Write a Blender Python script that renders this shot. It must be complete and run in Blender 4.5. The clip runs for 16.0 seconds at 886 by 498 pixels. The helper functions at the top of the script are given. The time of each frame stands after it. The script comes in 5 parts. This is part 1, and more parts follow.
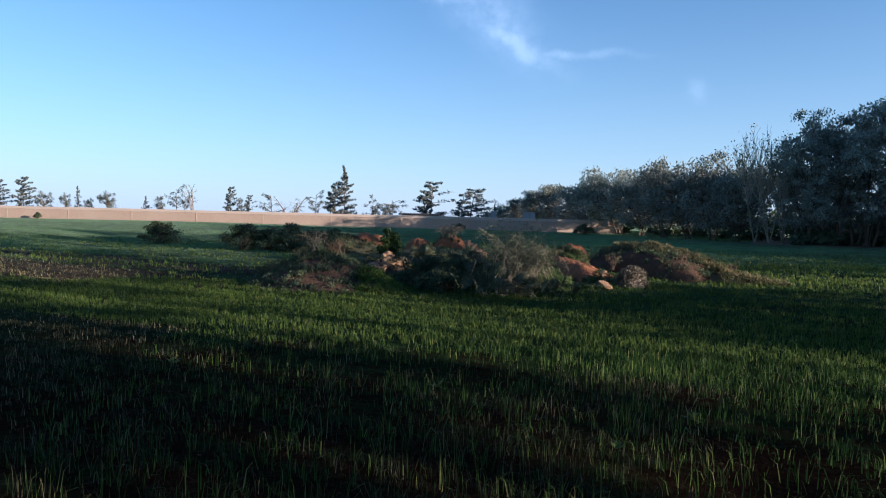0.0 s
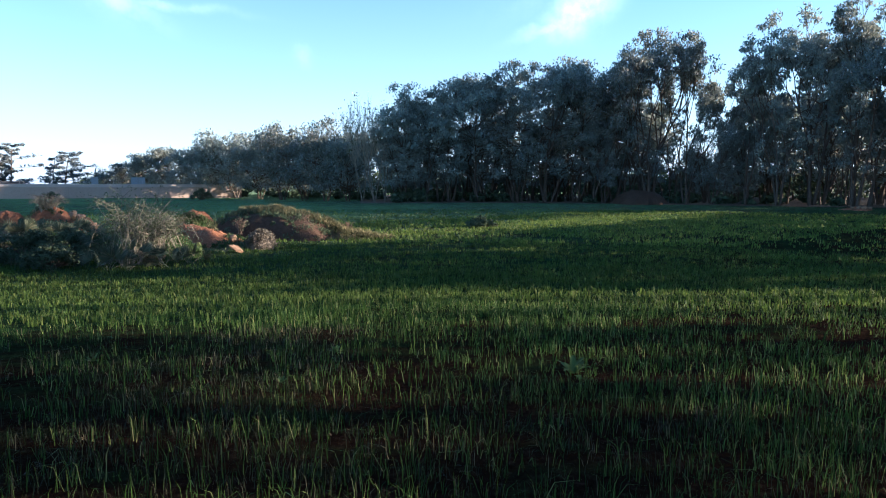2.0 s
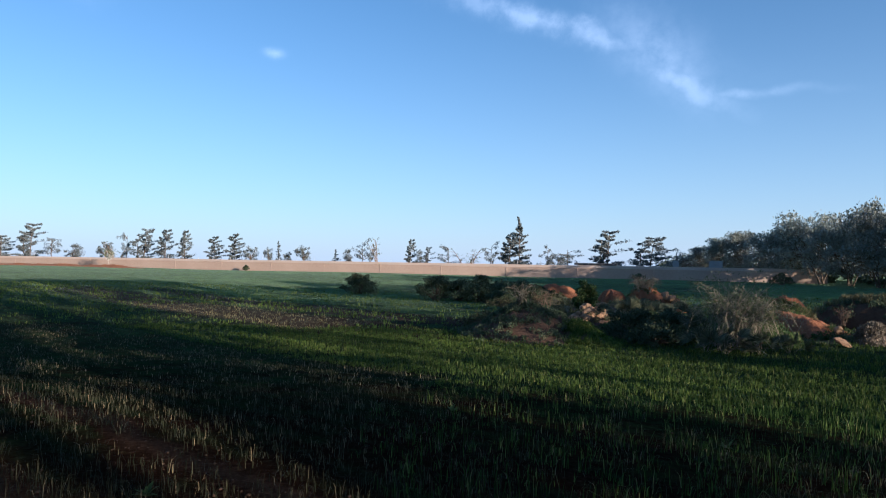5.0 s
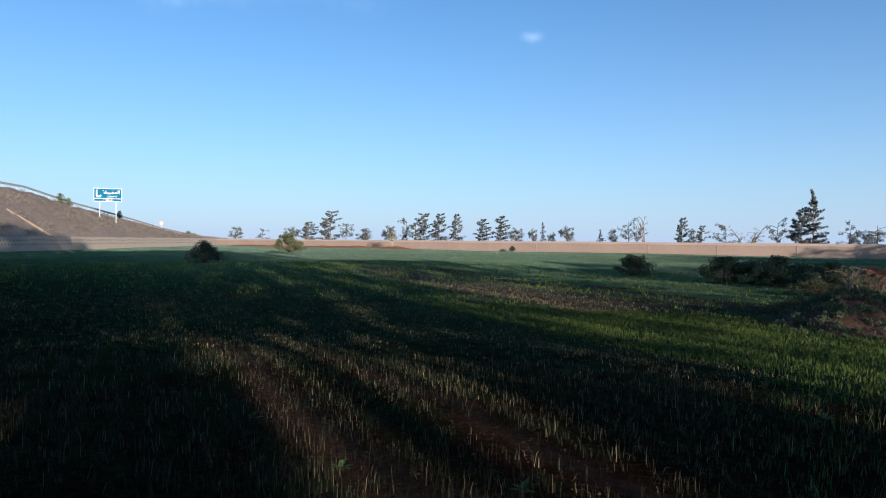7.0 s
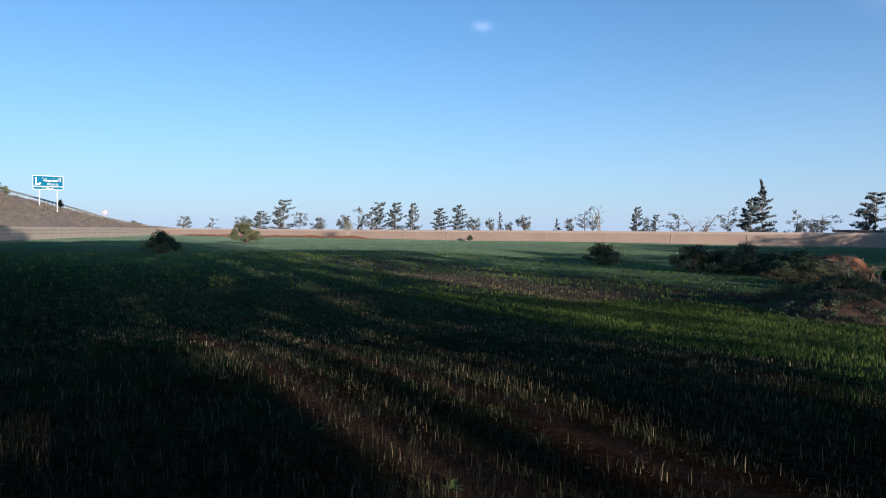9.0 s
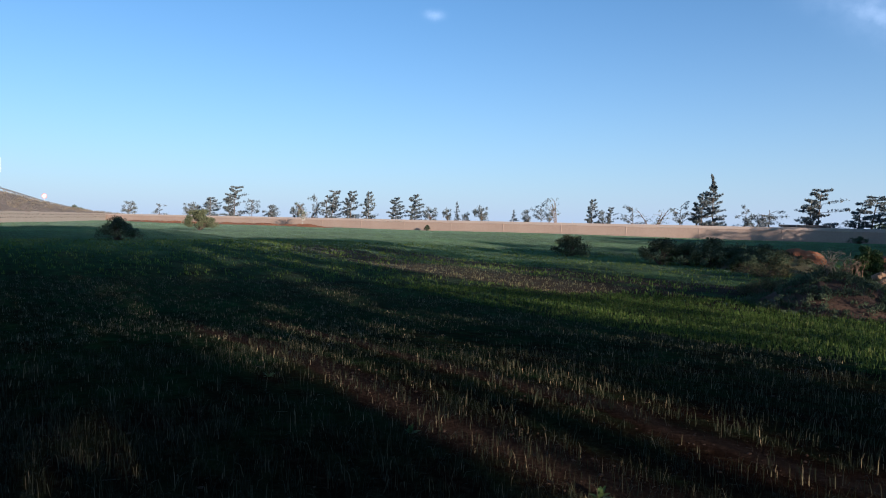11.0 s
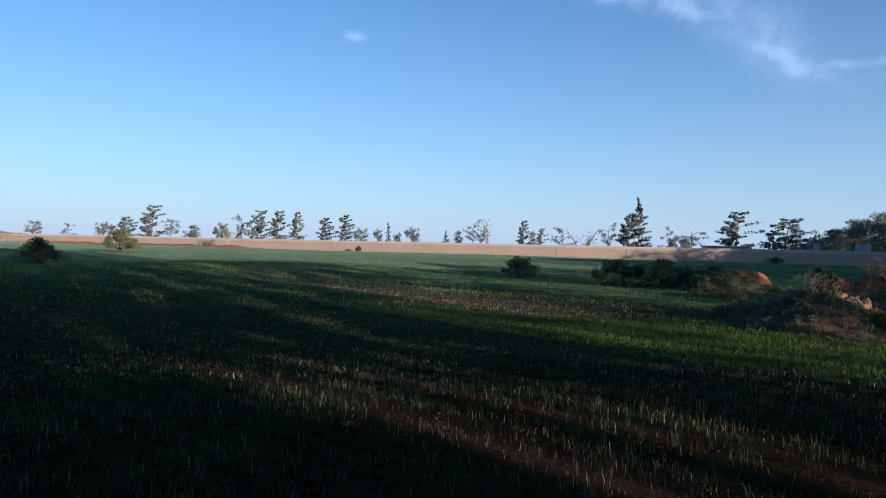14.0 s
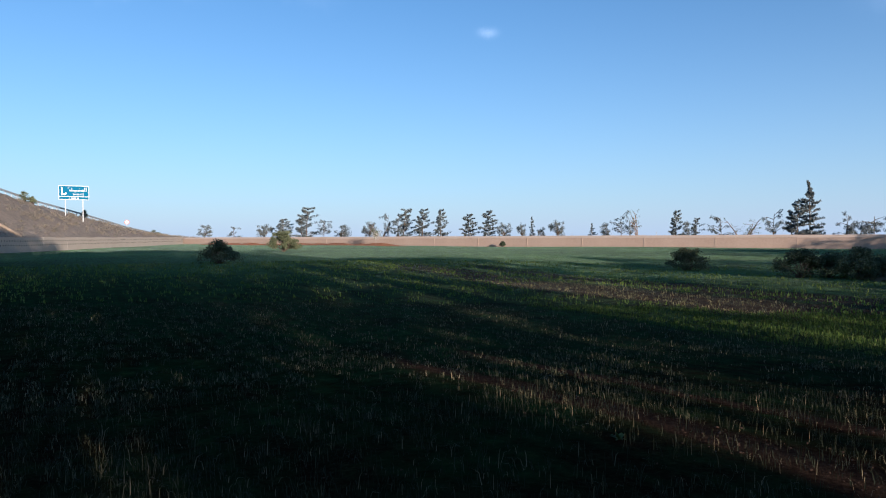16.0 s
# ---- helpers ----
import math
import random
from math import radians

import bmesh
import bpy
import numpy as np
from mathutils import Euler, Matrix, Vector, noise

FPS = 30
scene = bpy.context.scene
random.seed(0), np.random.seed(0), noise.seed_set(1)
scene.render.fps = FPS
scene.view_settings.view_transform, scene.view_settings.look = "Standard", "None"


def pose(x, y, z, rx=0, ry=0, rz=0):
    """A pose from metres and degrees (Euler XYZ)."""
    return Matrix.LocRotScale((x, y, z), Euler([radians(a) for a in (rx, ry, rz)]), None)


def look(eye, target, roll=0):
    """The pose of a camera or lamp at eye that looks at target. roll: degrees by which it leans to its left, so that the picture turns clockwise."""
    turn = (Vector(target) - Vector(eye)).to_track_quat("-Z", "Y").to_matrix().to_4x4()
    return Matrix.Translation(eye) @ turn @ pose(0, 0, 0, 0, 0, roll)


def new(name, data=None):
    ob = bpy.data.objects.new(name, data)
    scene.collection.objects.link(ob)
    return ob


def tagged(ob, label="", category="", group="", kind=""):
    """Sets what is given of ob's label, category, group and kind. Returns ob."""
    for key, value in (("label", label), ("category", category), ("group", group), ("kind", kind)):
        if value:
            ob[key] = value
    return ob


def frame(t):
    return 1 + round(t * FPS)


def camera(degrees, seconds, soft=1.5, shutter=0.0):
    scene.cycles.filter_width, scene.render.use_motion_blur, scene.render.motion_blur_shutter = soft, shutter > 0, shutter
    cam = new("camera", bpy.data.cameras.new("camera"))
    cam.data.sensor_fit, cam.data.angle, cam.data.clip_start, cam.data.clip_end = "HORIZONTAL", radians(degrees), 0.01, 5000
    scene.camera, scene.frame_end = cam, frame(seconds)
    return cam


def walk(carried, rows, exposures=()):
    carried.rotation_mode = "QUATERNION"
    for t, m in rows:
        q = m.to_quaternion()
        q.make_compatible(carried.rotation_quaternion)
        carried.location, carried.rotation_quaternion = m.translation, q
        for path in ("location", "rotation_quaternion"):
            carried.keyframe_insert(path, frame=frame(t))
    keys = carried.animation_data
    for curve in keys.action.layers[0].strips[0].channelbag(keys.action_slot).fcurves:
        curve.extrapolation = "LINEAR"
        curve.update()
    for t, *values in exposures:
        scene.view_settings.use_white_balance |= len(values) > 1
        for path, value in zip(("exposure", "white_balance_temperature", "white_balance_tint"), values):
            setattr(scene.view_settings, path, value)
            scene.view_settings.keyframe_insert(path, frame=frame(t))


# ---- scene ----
# ---- camera and walk ----
cam = camera(66.77, 16.0, soft=1.1)


def heading(yaw, pitch, roll, x, y, z):
    """A camera at x, y, z that looks yaw degrees clockwise from +y, pitch up and with a lean."""
    return pose(x, y, z, 90 + pitch, 0, -yaw) @ pose(0, 0, 0, 0, 0, roll)


walk(cam, [
    (0.0, heading(8.25, -2.72, 1.42, -0.000, -0.000, 1.534)),
    (0.5, heading(20.25, -5.24, 1.12, -0.302, -0.238, 1.555)),
    (1.0, heading(24.34, -3.40, -0.15, -0.331, -0.434, 1.586)),
    (1.5, heading(33.65, -4.43, 1.40, -0.371, -0.615, 1.601)),
    (2.0, heading(40.02, -5.43, 0.10, -0.585, -0.652, 1.585)),
    (2.5, heading(40.96, -4.31, 1.27, -0.611, -0.704, 1.614)),
    (3.0, heading(35.31, -4.23, 1.41, -0.632, -0.686, 1.612)),
    (3.5, heading(26.06, -1.94, 0.92, -0.744, -0.592, 1.621)),
    (4.0, heading(14.32, -0.56, 1.88, -0.880, -0.490, 1.633)),
    (4.5, heading(0.80, -0.02, 2.23, -1.044, -0.367, 1.617)),
    (5.0, heading(-5.98, 1.22, 0.96, -1.128, -0.297, 1.599)),
    (5.2, heading(-8.06, 0.09, 0.71, -1.196, -0.251, 1.607)),
    (7.3, heading(-28.61, -1.14, 0.38, -2.220, 0.028, 1.595)),
    (7.5, heading(-27.52, -1.97, -0.07, -2.337, -0.020, 1.596)),
    (8.0, heading(-25.73, -2.77, 1.59, -2.689, 0.028, 1.618)),
    (8.5, heading(-26.18, -2.97, -0.24, -2.980, 0.072, 1.608)),
    (9.0, heading(-23.59, -1.60, 0.37, -3.288, 0.045, 1.600)),
    (9.2, heading(-24.47, -3.52, 1.67, -3.423, 0.032, 1.600)),
    (11.3, heading(-18.63, -1.82, 0.80, -4.690, -0.141, 1.607)),
    (11.5, heading(-19.99, -0.38, -0.89, -4.813, -0.109, 1.593)),
    (12.0, heading(-17.24, -0.73, 0.16, -5.106, -0.044, 1.585)),
    (12.5, heading(-11.62, -2.08, 1.98, -5.421, -0.068, 1.619)),
    (13.0, heading(-13.32, 0.09, -2.63, -5.759, -0.010, 1.614)),
    (13.5, heading(-13.36, -0.43, -0.36, -6.034, 0.057, 1.633)),
    (14.0, heading(-12.62, -0.53, 1.19, -6.398, 0.123, 1.612)),
    (14.5, heading(-18.04, -1.45, -1.30, -6.724, 0.221, 1.582)),
    (15.0, heading(-18.95, -2.49, -0.94, -6.979, 0.361, 1.581)),
    (15.5, heading(-17.47, -3.29, -0.54, -7.331, 0.411, 1.597)),
    (16.0, heading(-24.28, -1.05, -0.25, -7.650, 0.385, 1.572)),
], exposures=[
    (0.0, 1.4, 4680, 8), (1.0, 1.8, 4680, 8), (2.5, 2.38, 4680, 8), (3.5, 2.1, 4680, 8), (5.0, 1.3, 4680, 8), (9.0, 1.12, 4680, 8), (16.0, 1.12, 4680, 8),
])

# ---- world, sun ----
SUN_AZ, SUN_EL = 127.0, 10.0          # clockwise from +y, degrees
SUNWARD = Vector((math.sin(radians(SUN_AZ)), math.cos(radians(SUN_AZ)), 0))
ACROSS = Vector((-SUNWARD.y, SUNWARD.x, 0))

world = bpy.data.worlds.new("sky")
scene.world = world
world.use_nodes = True


def nd(tree, kind, **kw):
    n = tree.nodes.new(kind)
    for k, v in kw.items():
        n.inputs[k].default_value = v
    return n


def make_sky():
    t = world.node_tree
    t.nodes.clear()
    out = t.nodes.new("ShaderNodeOutputWorld")
    bg = nd(t, "ShaderNodeBackground", Strength=SKY)
    sky = t.nodes.new("ShaderNodeTexSky")
    sky.sky_type = "NISHITA"
    sky.sun_disc = False
    sky.sun_elevation, sky.sun_rotation = radians(SUN_EL), radians(SUN_AZ)
    sky.air_density, sky.dust_density, sky.ozone_density = 1.0, 0.6, 1.6
    coord = t.nodes.new("ShaderNodeTexCoord")
    sep = t.nodes.new("ShaderNodeSeparateXYZ")
    t.links.new(coord.outputs["Generated"], sep.inputs[0])

    def m(op, a, b=None, c=None, clamp=False):
        n = t.nodes.new("ShaderNodeMath")
        n.operation, n.use_clamp = op, clamp
        for i, v in enumerate((a, b, c)):
            if v is None:
                continue
            if isinstance(v, (int, float)):
                n.inputs[i].default_value = v
            else:
                t.links.new(v, n.inputs[i])
        return n.outputs[0]

    az = m("ARCTAN2", sep.outputs[0], sep.outputs[1])
    el = m("ARCSINE", sep.outputs[2])
    comb = t.nodes.new("ShaderNodeCombineXYZ")
    t.links.new(az, comb.inputs[0])
    t.links.new(el, comb.inputs[1])
    warp = nd(t, "ShaderNodeTexNoise", Scale=7.0, Detail=6.0, Roughness=0.6)
    t.links.new(comb.outputs[0], warp.inputs["Vector"])
    wx = m("MULTIPLY", m("SUBTRACT", warp.outputs["Fac"], 0.5), 0.16)
    fine = nd(t, "ShaderNodeTexNoise", Scale=22.0, Detail=8.0, Roughness=0.62)
    t.links.new(comb.outputs[0], fine.inputs["Vector"])
    total = None
    # wisps: azimuth, elevation, half length, half height, slope of the long axis, strength
    for a0, e0, la, le, sl, st in ((13.5, 14.7, 3.6, 0.8, -22, 0.5), (18, 13.6, 4.5, 0.3, -4, 0.3), (3, 19.6, 9, 0.8, -16, 0.55), (11.5, 17.0, 4.5, 2.2, -40, 0.38),
                                   (51.4, 14.1, 2.7, 1.4, 30, 1.15), (48.9, 12.7, 2.4, 0.5, 14, 0.6), (48.0, 16.0, 1.3, 0.9, -30, 0.6), (55, 16.5, 8, 1.6, 10, 0.3), (-20.4, 16.9, 0.65, 0.3, 0, 0.7), (28.4, 10.8, 0.7, 0.6, -40, 0.22), (-48, 19, 12, 0.8, 4, 0.3)):
        dx = m("SUBTRACT", az, radians(a0))
        dy = m("ADD", m("SUBTRACT", el, radians(e0)), m("MULTIPLY", wx, 0.25 if le < 0.5 else 0.6))
        c, s = math.cos(radians(sl)), math.sin(radians(sl))
        p = m("DIVIDE", m("ADD", m("MULTIPLY", dx, c), m("MULTIPLY", dy, s)), radians(la))
        q = m("DIVIDE", m("SUBTRACT", m("MULTIPLY", dy, c), m("MULTIPLY", dx, s)), radians(le))
        r = m("ADD", m("MULTIPLY", p, p), m("MULTIPLY", q, q))
        g = m("MULTIPLY", m("POWER", 2.718, m("MULTIPLY", r, -1.0)), st)
        total = g if total is None else m("MAXIMUM", total, g)
    cover = m("MULTIPLY", total, m("MULTIPLY_ADD", fine.outputs["Fac"], 2.6, -0.55, clamp=True), clamp=True)
    cover = m("MULTIPLY", cover, 0.7)
    mix = t.nodes.new("ShaderNodeMix")
    mix.data_type = "RGBA"
    mix.inputs["B"].default_value = (CLOUD, CLOUD, CLOUD * 1.05, 1)
    t.links.new(cover, mix.inputs["Factor"])
    # clear cyan-blue of the dry morning air
    clear = t.nodes.new("ShaderNodeMix")
    clear.data_type, clear.blend_type = "RGBA", "MULTIPLY"
    clear.inputs["Factor"].default_value = 1.0
    clear.inputs["B"].default_value = (0.88, 1.0, 1.05, 1)
    t.links.new(sky.outputs[0], clear.inputs["A"])
    t.links.new(clear.outputs["Result"], mix.inputs["A"])
    # pale morning haze low over the whole horizon
    low = m("MULTIPLY", m("POWER", 2.718, m("DIVIDE", m("MAXIMUM", el, 0.0), radians(-9.0))), 0.74)
    haze = t.nodes.new("ShaderNodeMix")
    haze.data_type = "RGBA"
    haze.inputs["B"].default_value = (5.6, 5.45, 5.6, 1)
    t.links.new(low, haze.inputs["Factor"])
    t.links.new(mix.outputs["Result"], haze.inputs["A"])
    t.links.new(haze.outputs["Result"], bg.inputs["Color"])
    t.links.new(bg.outputs[0], out.inputs[0])


SKY, CLOUD = 0.06, 8.0
make_sky()
lamp = bpy.data.lights.new("sun", "SUN")
lamp.energy, lamp.angle, lamp.color = 5.0, radians(0.42), (1.0, 0.68, 0.41)
sun = new("sun", lamp)
sun.matrix_world = look(SUNWARD * 300 + Vector((0, 0, 300 * math.tan(radians(SUN_EL)))), (0, 0, 0))


# ---- materials ----
def material(name, rough=0.9, spec=0.2):
    mat = bpy.data.materials.new(name)
    mat.use_nodes = True
    t = mat.node_tree
    b = t.nodes["Principled BSDF"]
    b.inputs["Roughness"].default_value = rough
    b.inputs["Specular IOR Level"].default_value = spec
    return mat, t, b


def ramp(t, fac, stops):
    r = t.nodes.new("ShaderNodeValToRGB")
    e = r.color_ramp.elements
    while len(e) < len(stops):
        e.new(0.5)
    for k, (p, c) in zip(e, stops):
        k.position, k.color = p, (*c, 1)
    t.links.new(fac, r.inputs[0])
    return r.outputs[0]


def mixed(t, fac, a, b):
    n = t.nodes.new("ShaderNodeMix")
    n.data_type = "RGBA"
    for s, v in (("Factor", fac), ("A", a), ("B", b)):
        if isinstance(v, (tuple, float, int)):
            n.inputs[s].default_value = (*v, 1) if isinstance(v, tuple) else v
        else:
            t.links.new(v, n.inputs[s])
    return n.outputs["Result"]


def bump(t, b, height, strength, distance):
    n = nd(t, "ShaderNodeBump", Strength=strength, Distance=distance)
    t.links.new(height, n.inputs["Height"])
    t.links.new(n.outputs[0], b.inputs["Normal"])


def noise_at(t, scale, detail=6.0, rough=0.6, space="Object", stretch=None):
    c = t.nodes.new("ShaderNodeTexCoord")
    v = c.outputs[space]
    if stretch:
        mp = t.nodes.new("ShaderNodeMapping")
        mp.inputs["Scale"].default_value = stretch
        t.links.new(v, mp.inputs[0])
        v = mp.outputs[0]
    n = nd(t, "ShaderNodeTexNoise", Scale=scale, Detail=detail, Roughness=rough)
    t.links.new(v, n.inputs["Vector"])
    return n.outputs["Fac"]


def two_scale(name, coarse, fine, stops_a, stops_b, amount=0.5, rough=0.9, bumps=0.4, depth=0.03, spec=0.2):
    """A matt surface: two ramps over coarse and fine grain, and relief from the fine one."""
    mat, t, b = material(name, rough, spec)
    f, g = noise_at(t, coarse), noise_at(t, fine, 8.0, 0.7)
    col = mixed(t, amount, ramp(t, f, stops_a), ramp(t, g, stops_b))
    t.links.new(col, b.inputs["Base Color"])
    bump(t, b, g, bumps, depth)
    return mat


def leaf_material(name, dark, light, dry=None, translucent=0.3, gloss=0.15, haze_sheen=0.0, uneven=False):
    """Leaves: each one its own shade, some light passing through, with a sheen that imitates haze."""
    mat, t, b = material(name, 0.65, gloss)
    b.inputs["Sheen Weight"].default_value = haze_sheen
    b.inputs["Sheen Roughness"].default_value = 0.5
    b.inputs["Sheen Tint"].default_value = (0.75, 0.88, 1.0, 1)
    geo = t.nodes.new("ShaderNodeNewGeometry")
    info = t.nodes.new("ShaderNodeObjectInfo")
    rnd = geo.outputs["Random Per Island"]
    stops = [(0.0, dark), (0.75, light), (1.0, dry or light)]
    if uneven:
        stops = [(0.0, dark), (0.5, tuple(0.8 * p + 0.2 * q for p, q in zip(dark, light))), (0.85, light), (1.0, dry or light)]
    col = ramp(t, rnd, stops)
    patch = noise_at(t, 0.5, 3.0, 0.5)
    col = mixed(t, 0.2 if uneven else 0.35, col, ramp(t, patch, [(0.35, dark), (0.65, light)]))
    hue = t.nodes.new("ShaderNodeHueSaturation")
    add = t.nodes.new("ShaderNodeMath")
    add.operation = "MULTIPLY_ADD"
    add.inputs[1].default_value, add.inputs[2].default_value = 0.5, 0.75
    t.links.new(info.outputs["Random"], add.inputs[0])
    t.links.new(add.outputs[0], hue.inputs["Value"])
    t.links.new(col, hue.inputs["Color"])
    t.links.new(hue.outputs[0], b.inputs["Base Color"])
    tr = t.nodes.new("ShaderNodeBsdfTranslucent")
    t.links.new(hue.outputs[0], tr.inputs["Color"])
    mx = nd(t, "ShaderNodeMixShader", Fac=translucent)
    t.links.new(b.outputs[0], mx.inputs[1])
    t.links.new(tr.outputs[0], mx.inputs[2])
    t.links.new(mx.outputs[0], t.nodes["Material Output"].inputs["Surface"])
    return mat


def field_material():
    """Young cereal over red-brown soil: clods, thin rows along the drilling, wheel tracks and bare patches; sun streaks
    and far haze are coloured in.
    """
    mat, t, b = material("field", 0.95, 0.0)
    # bluish sheen that stands in for pale haze over the field
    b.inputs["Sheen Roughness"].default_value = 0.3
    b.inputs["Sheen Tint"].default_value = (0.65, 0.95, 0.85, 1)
    pos = t.nodes.new("ShaderNodeTexCoord").outputs["Object"]

    def m(op, a, b2=None, c=None, clamp=False):
        n = t.nodes.new("ShaderNodeMath")
        n.operation, n.use_clamp = op, clamp
        for i, v in enumerate((a, b2, c)):
            if v is None:
                continue
            if isinstance(v, (int, float)):
                n.inputs[i].default_value = v
            else:
                t.links.new(v, n.inputs[i])
        return n.outputs[0]

    def dot(vec):
        n = t.nodes.new("ShaderNodeVectorMath")
        n.operation = "DOT_PRODUCT"
        n.inputs[1].default_value = vec
        t.links.new(pos, n.inputs[0])
        return n.outputs["Value"]

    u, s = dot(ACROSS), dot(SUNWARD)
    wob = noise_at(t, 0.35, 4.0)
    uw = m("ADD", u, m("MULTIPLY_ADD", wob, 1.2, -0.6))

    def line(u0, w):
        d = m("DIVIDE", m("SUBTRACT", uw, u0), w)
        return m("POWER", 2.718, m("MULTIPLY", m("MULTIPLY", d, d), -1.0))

    rows = m("MULTIPLY_ADD", m("SINE", m("MULTIPLY", u, 2 * math.pi / 0.34)), 0.04, 0.0)
    clumps = noise_at(t, 0.9, 8.0, 0.65)
    large = noise_at(t, 0.07, 4.0, 0.55, stretch=(1, 1, 1))
    fine = noise_at(t, 16.0, 8.0, 0.75)
    green = m("ADD", m("ADD", m("MULTIPLY", clumps, 0.9), m("MULTIPLY", large, 0.7)), m("ADD", rows, m("MULTIPLY_ADD", fine, 0.5, -0.62)))
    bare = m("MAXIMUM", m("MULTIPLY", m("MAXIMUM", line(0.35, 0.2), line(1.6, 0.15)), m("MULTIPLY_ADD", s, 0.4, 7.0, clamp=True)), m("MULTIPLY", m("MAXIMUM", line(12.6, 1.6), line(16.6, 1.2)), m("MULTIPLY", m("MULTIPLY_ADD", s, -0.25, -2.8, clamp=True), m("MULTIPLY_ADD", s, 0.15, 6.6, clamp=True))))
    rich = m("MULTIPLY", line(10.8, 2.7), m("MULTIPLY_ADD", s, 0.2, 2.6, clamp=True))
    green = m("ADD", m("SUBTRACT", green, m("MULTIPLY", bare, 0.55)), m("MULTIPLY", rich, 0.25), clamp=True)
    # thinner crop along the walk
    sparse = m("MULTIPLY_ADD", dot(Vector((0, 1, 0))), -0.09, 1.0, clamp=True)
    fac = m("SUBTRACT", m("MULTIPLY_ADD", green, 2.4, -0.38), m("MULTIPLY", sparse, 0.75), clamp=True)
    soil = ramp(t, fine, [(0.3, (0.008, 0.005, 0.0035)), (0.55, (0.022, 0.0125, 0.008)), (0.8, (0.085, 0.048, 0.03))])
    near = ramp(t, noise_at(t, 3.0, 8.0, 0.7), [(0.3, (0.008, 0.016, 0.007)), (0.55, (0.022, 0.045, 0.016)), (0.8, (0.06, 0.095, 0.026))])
    # crop colour lightens towards the wall, imitating haze and sunlit distance
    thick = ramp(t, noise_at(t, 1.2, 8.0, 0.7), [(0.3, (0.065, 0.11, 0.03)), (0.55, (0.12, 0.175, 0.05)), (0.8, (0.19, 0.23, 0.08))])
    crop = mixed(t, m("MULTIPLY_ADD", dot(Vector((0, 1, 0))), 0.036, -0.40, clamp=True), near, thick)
    # track soil, paler where sun streaks fall: their brightness is in its colour
    sunlit_tread = m("MAXIMUM", m("MULTIPLY", m("MAXIMUM", line(0.35, 0.28), line(1.65, 0.15)), m("MULTIPLY_ADD", s, 0.4, 7.0, clamp=True)), m("MULTIPLY", m("MAXIMUM", line(12.5, 1.7), line(16.2, 1.5)), m("MULTIPLY", m("MULTIPLY_ADD", s, -0.2, -2.6, clamp=True), m("MULTIPLY_ADD", s, 0.15, 6.6, clamp=True))))
    soil = mixed(t, m("MULTIPLY", sunlit_tread, 0.45), soil, ramp(t, fine, [(0.3, (0.045, 0.027, 0.016)), (0.7, (0.16, 0.098, 0.06))]))
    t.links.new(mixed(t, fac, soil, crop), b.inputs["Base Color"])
    # the sheen grows with distance, imitating haze
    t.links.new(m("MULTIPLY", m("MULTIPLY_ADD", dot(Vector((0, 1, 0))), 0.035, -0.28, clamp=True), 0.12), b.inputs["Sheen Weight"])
    bump(t, b, m("ADD", fine, m("MULTIPLY", clumps, 1.5)), 0.9, 0.09)
    return mat


MAT = {}
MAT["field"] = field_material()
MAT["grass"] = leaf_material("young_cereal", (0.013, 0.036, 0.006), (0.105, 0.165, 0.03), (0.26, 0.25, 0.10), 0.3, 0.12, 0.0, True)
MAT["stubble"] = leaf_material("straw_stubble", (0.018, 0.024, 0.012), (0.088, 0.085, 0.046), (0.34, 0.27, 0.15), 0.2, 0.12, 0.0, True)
MAT["bank_tuft"] = leaf_material("dry_bank_grass", (0.10, 0.09, 0.065), (0.20, 0.17, 0.13), (0.28, 0.24, 0.18), 0.2)
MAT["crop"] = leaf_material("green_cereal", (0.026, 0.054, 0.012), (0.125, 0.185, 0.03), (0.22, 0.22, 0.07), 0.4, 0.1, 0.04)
# lighter copy of the green cereal, with sunlight brightened into its colour
MAT["lush_crop"] = leaf_material("sunlit_cereal", (0.04, 0.075, 0.016), (0.18, 0.245, 0.042), (0.27, 0.27, 0.08), 0.45, 0.15, 0.06)
# gum, needle and distant leaves are greyed and sheened in place of haze
MAT["gum_leaf"] = leaf_material("gum_leaves", (0.115, 0.135, 0.11), (0.235, 0.255, 0.205), (0.33, 0.28, 0.19), 0.35, 0.35, 0.7)
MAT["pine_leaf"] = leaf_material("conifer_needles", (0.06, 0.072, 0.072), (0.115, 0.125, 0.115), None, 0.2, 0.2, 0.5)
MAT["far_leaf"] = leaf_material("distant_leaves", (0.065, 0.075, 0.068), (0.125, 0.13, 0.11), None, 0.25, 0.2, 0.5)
MAT["palm_leaf"] = leaf_material("palm_fans", (0.055, 0.07, 0.042), (0.11, 0.125, 0.075), (0.2, 0.18, 0.11), 0.2)
MAT["shrub_leaf"] = leaf_material("shrub_leaves", (0.045, 0.065, 0.035), (0.10, 0.125, 0.065), (0.13, 0.13, 0.075), 0.3, 0.1, 0.08)
MAT["grey_leaf"] = leaf_material("grey_green_leaves", (0.075, 0.09, 0.05), (0.165, 0.185, 0.095), (0.28, 0.25, 0.14), 0.3)
MAT["weed_leaf"] = leaf_material("weed_leaves", (0.04, 0.07, 0.024), (0.085, 0.13, 0.04), (0.2, 0.18, 0.08), 0.35)
MAT["dry_twig"] = two_scale("dry_twigs", 2.0, 20.0, [(0.3, (0.12, 0.08, 0.05)), (0.7, (0.22, 0.15, 0.10))], [(0.3, (0.08, 0.05, 0.035)), (0.7, (0.24, 0.18, 0.125))])
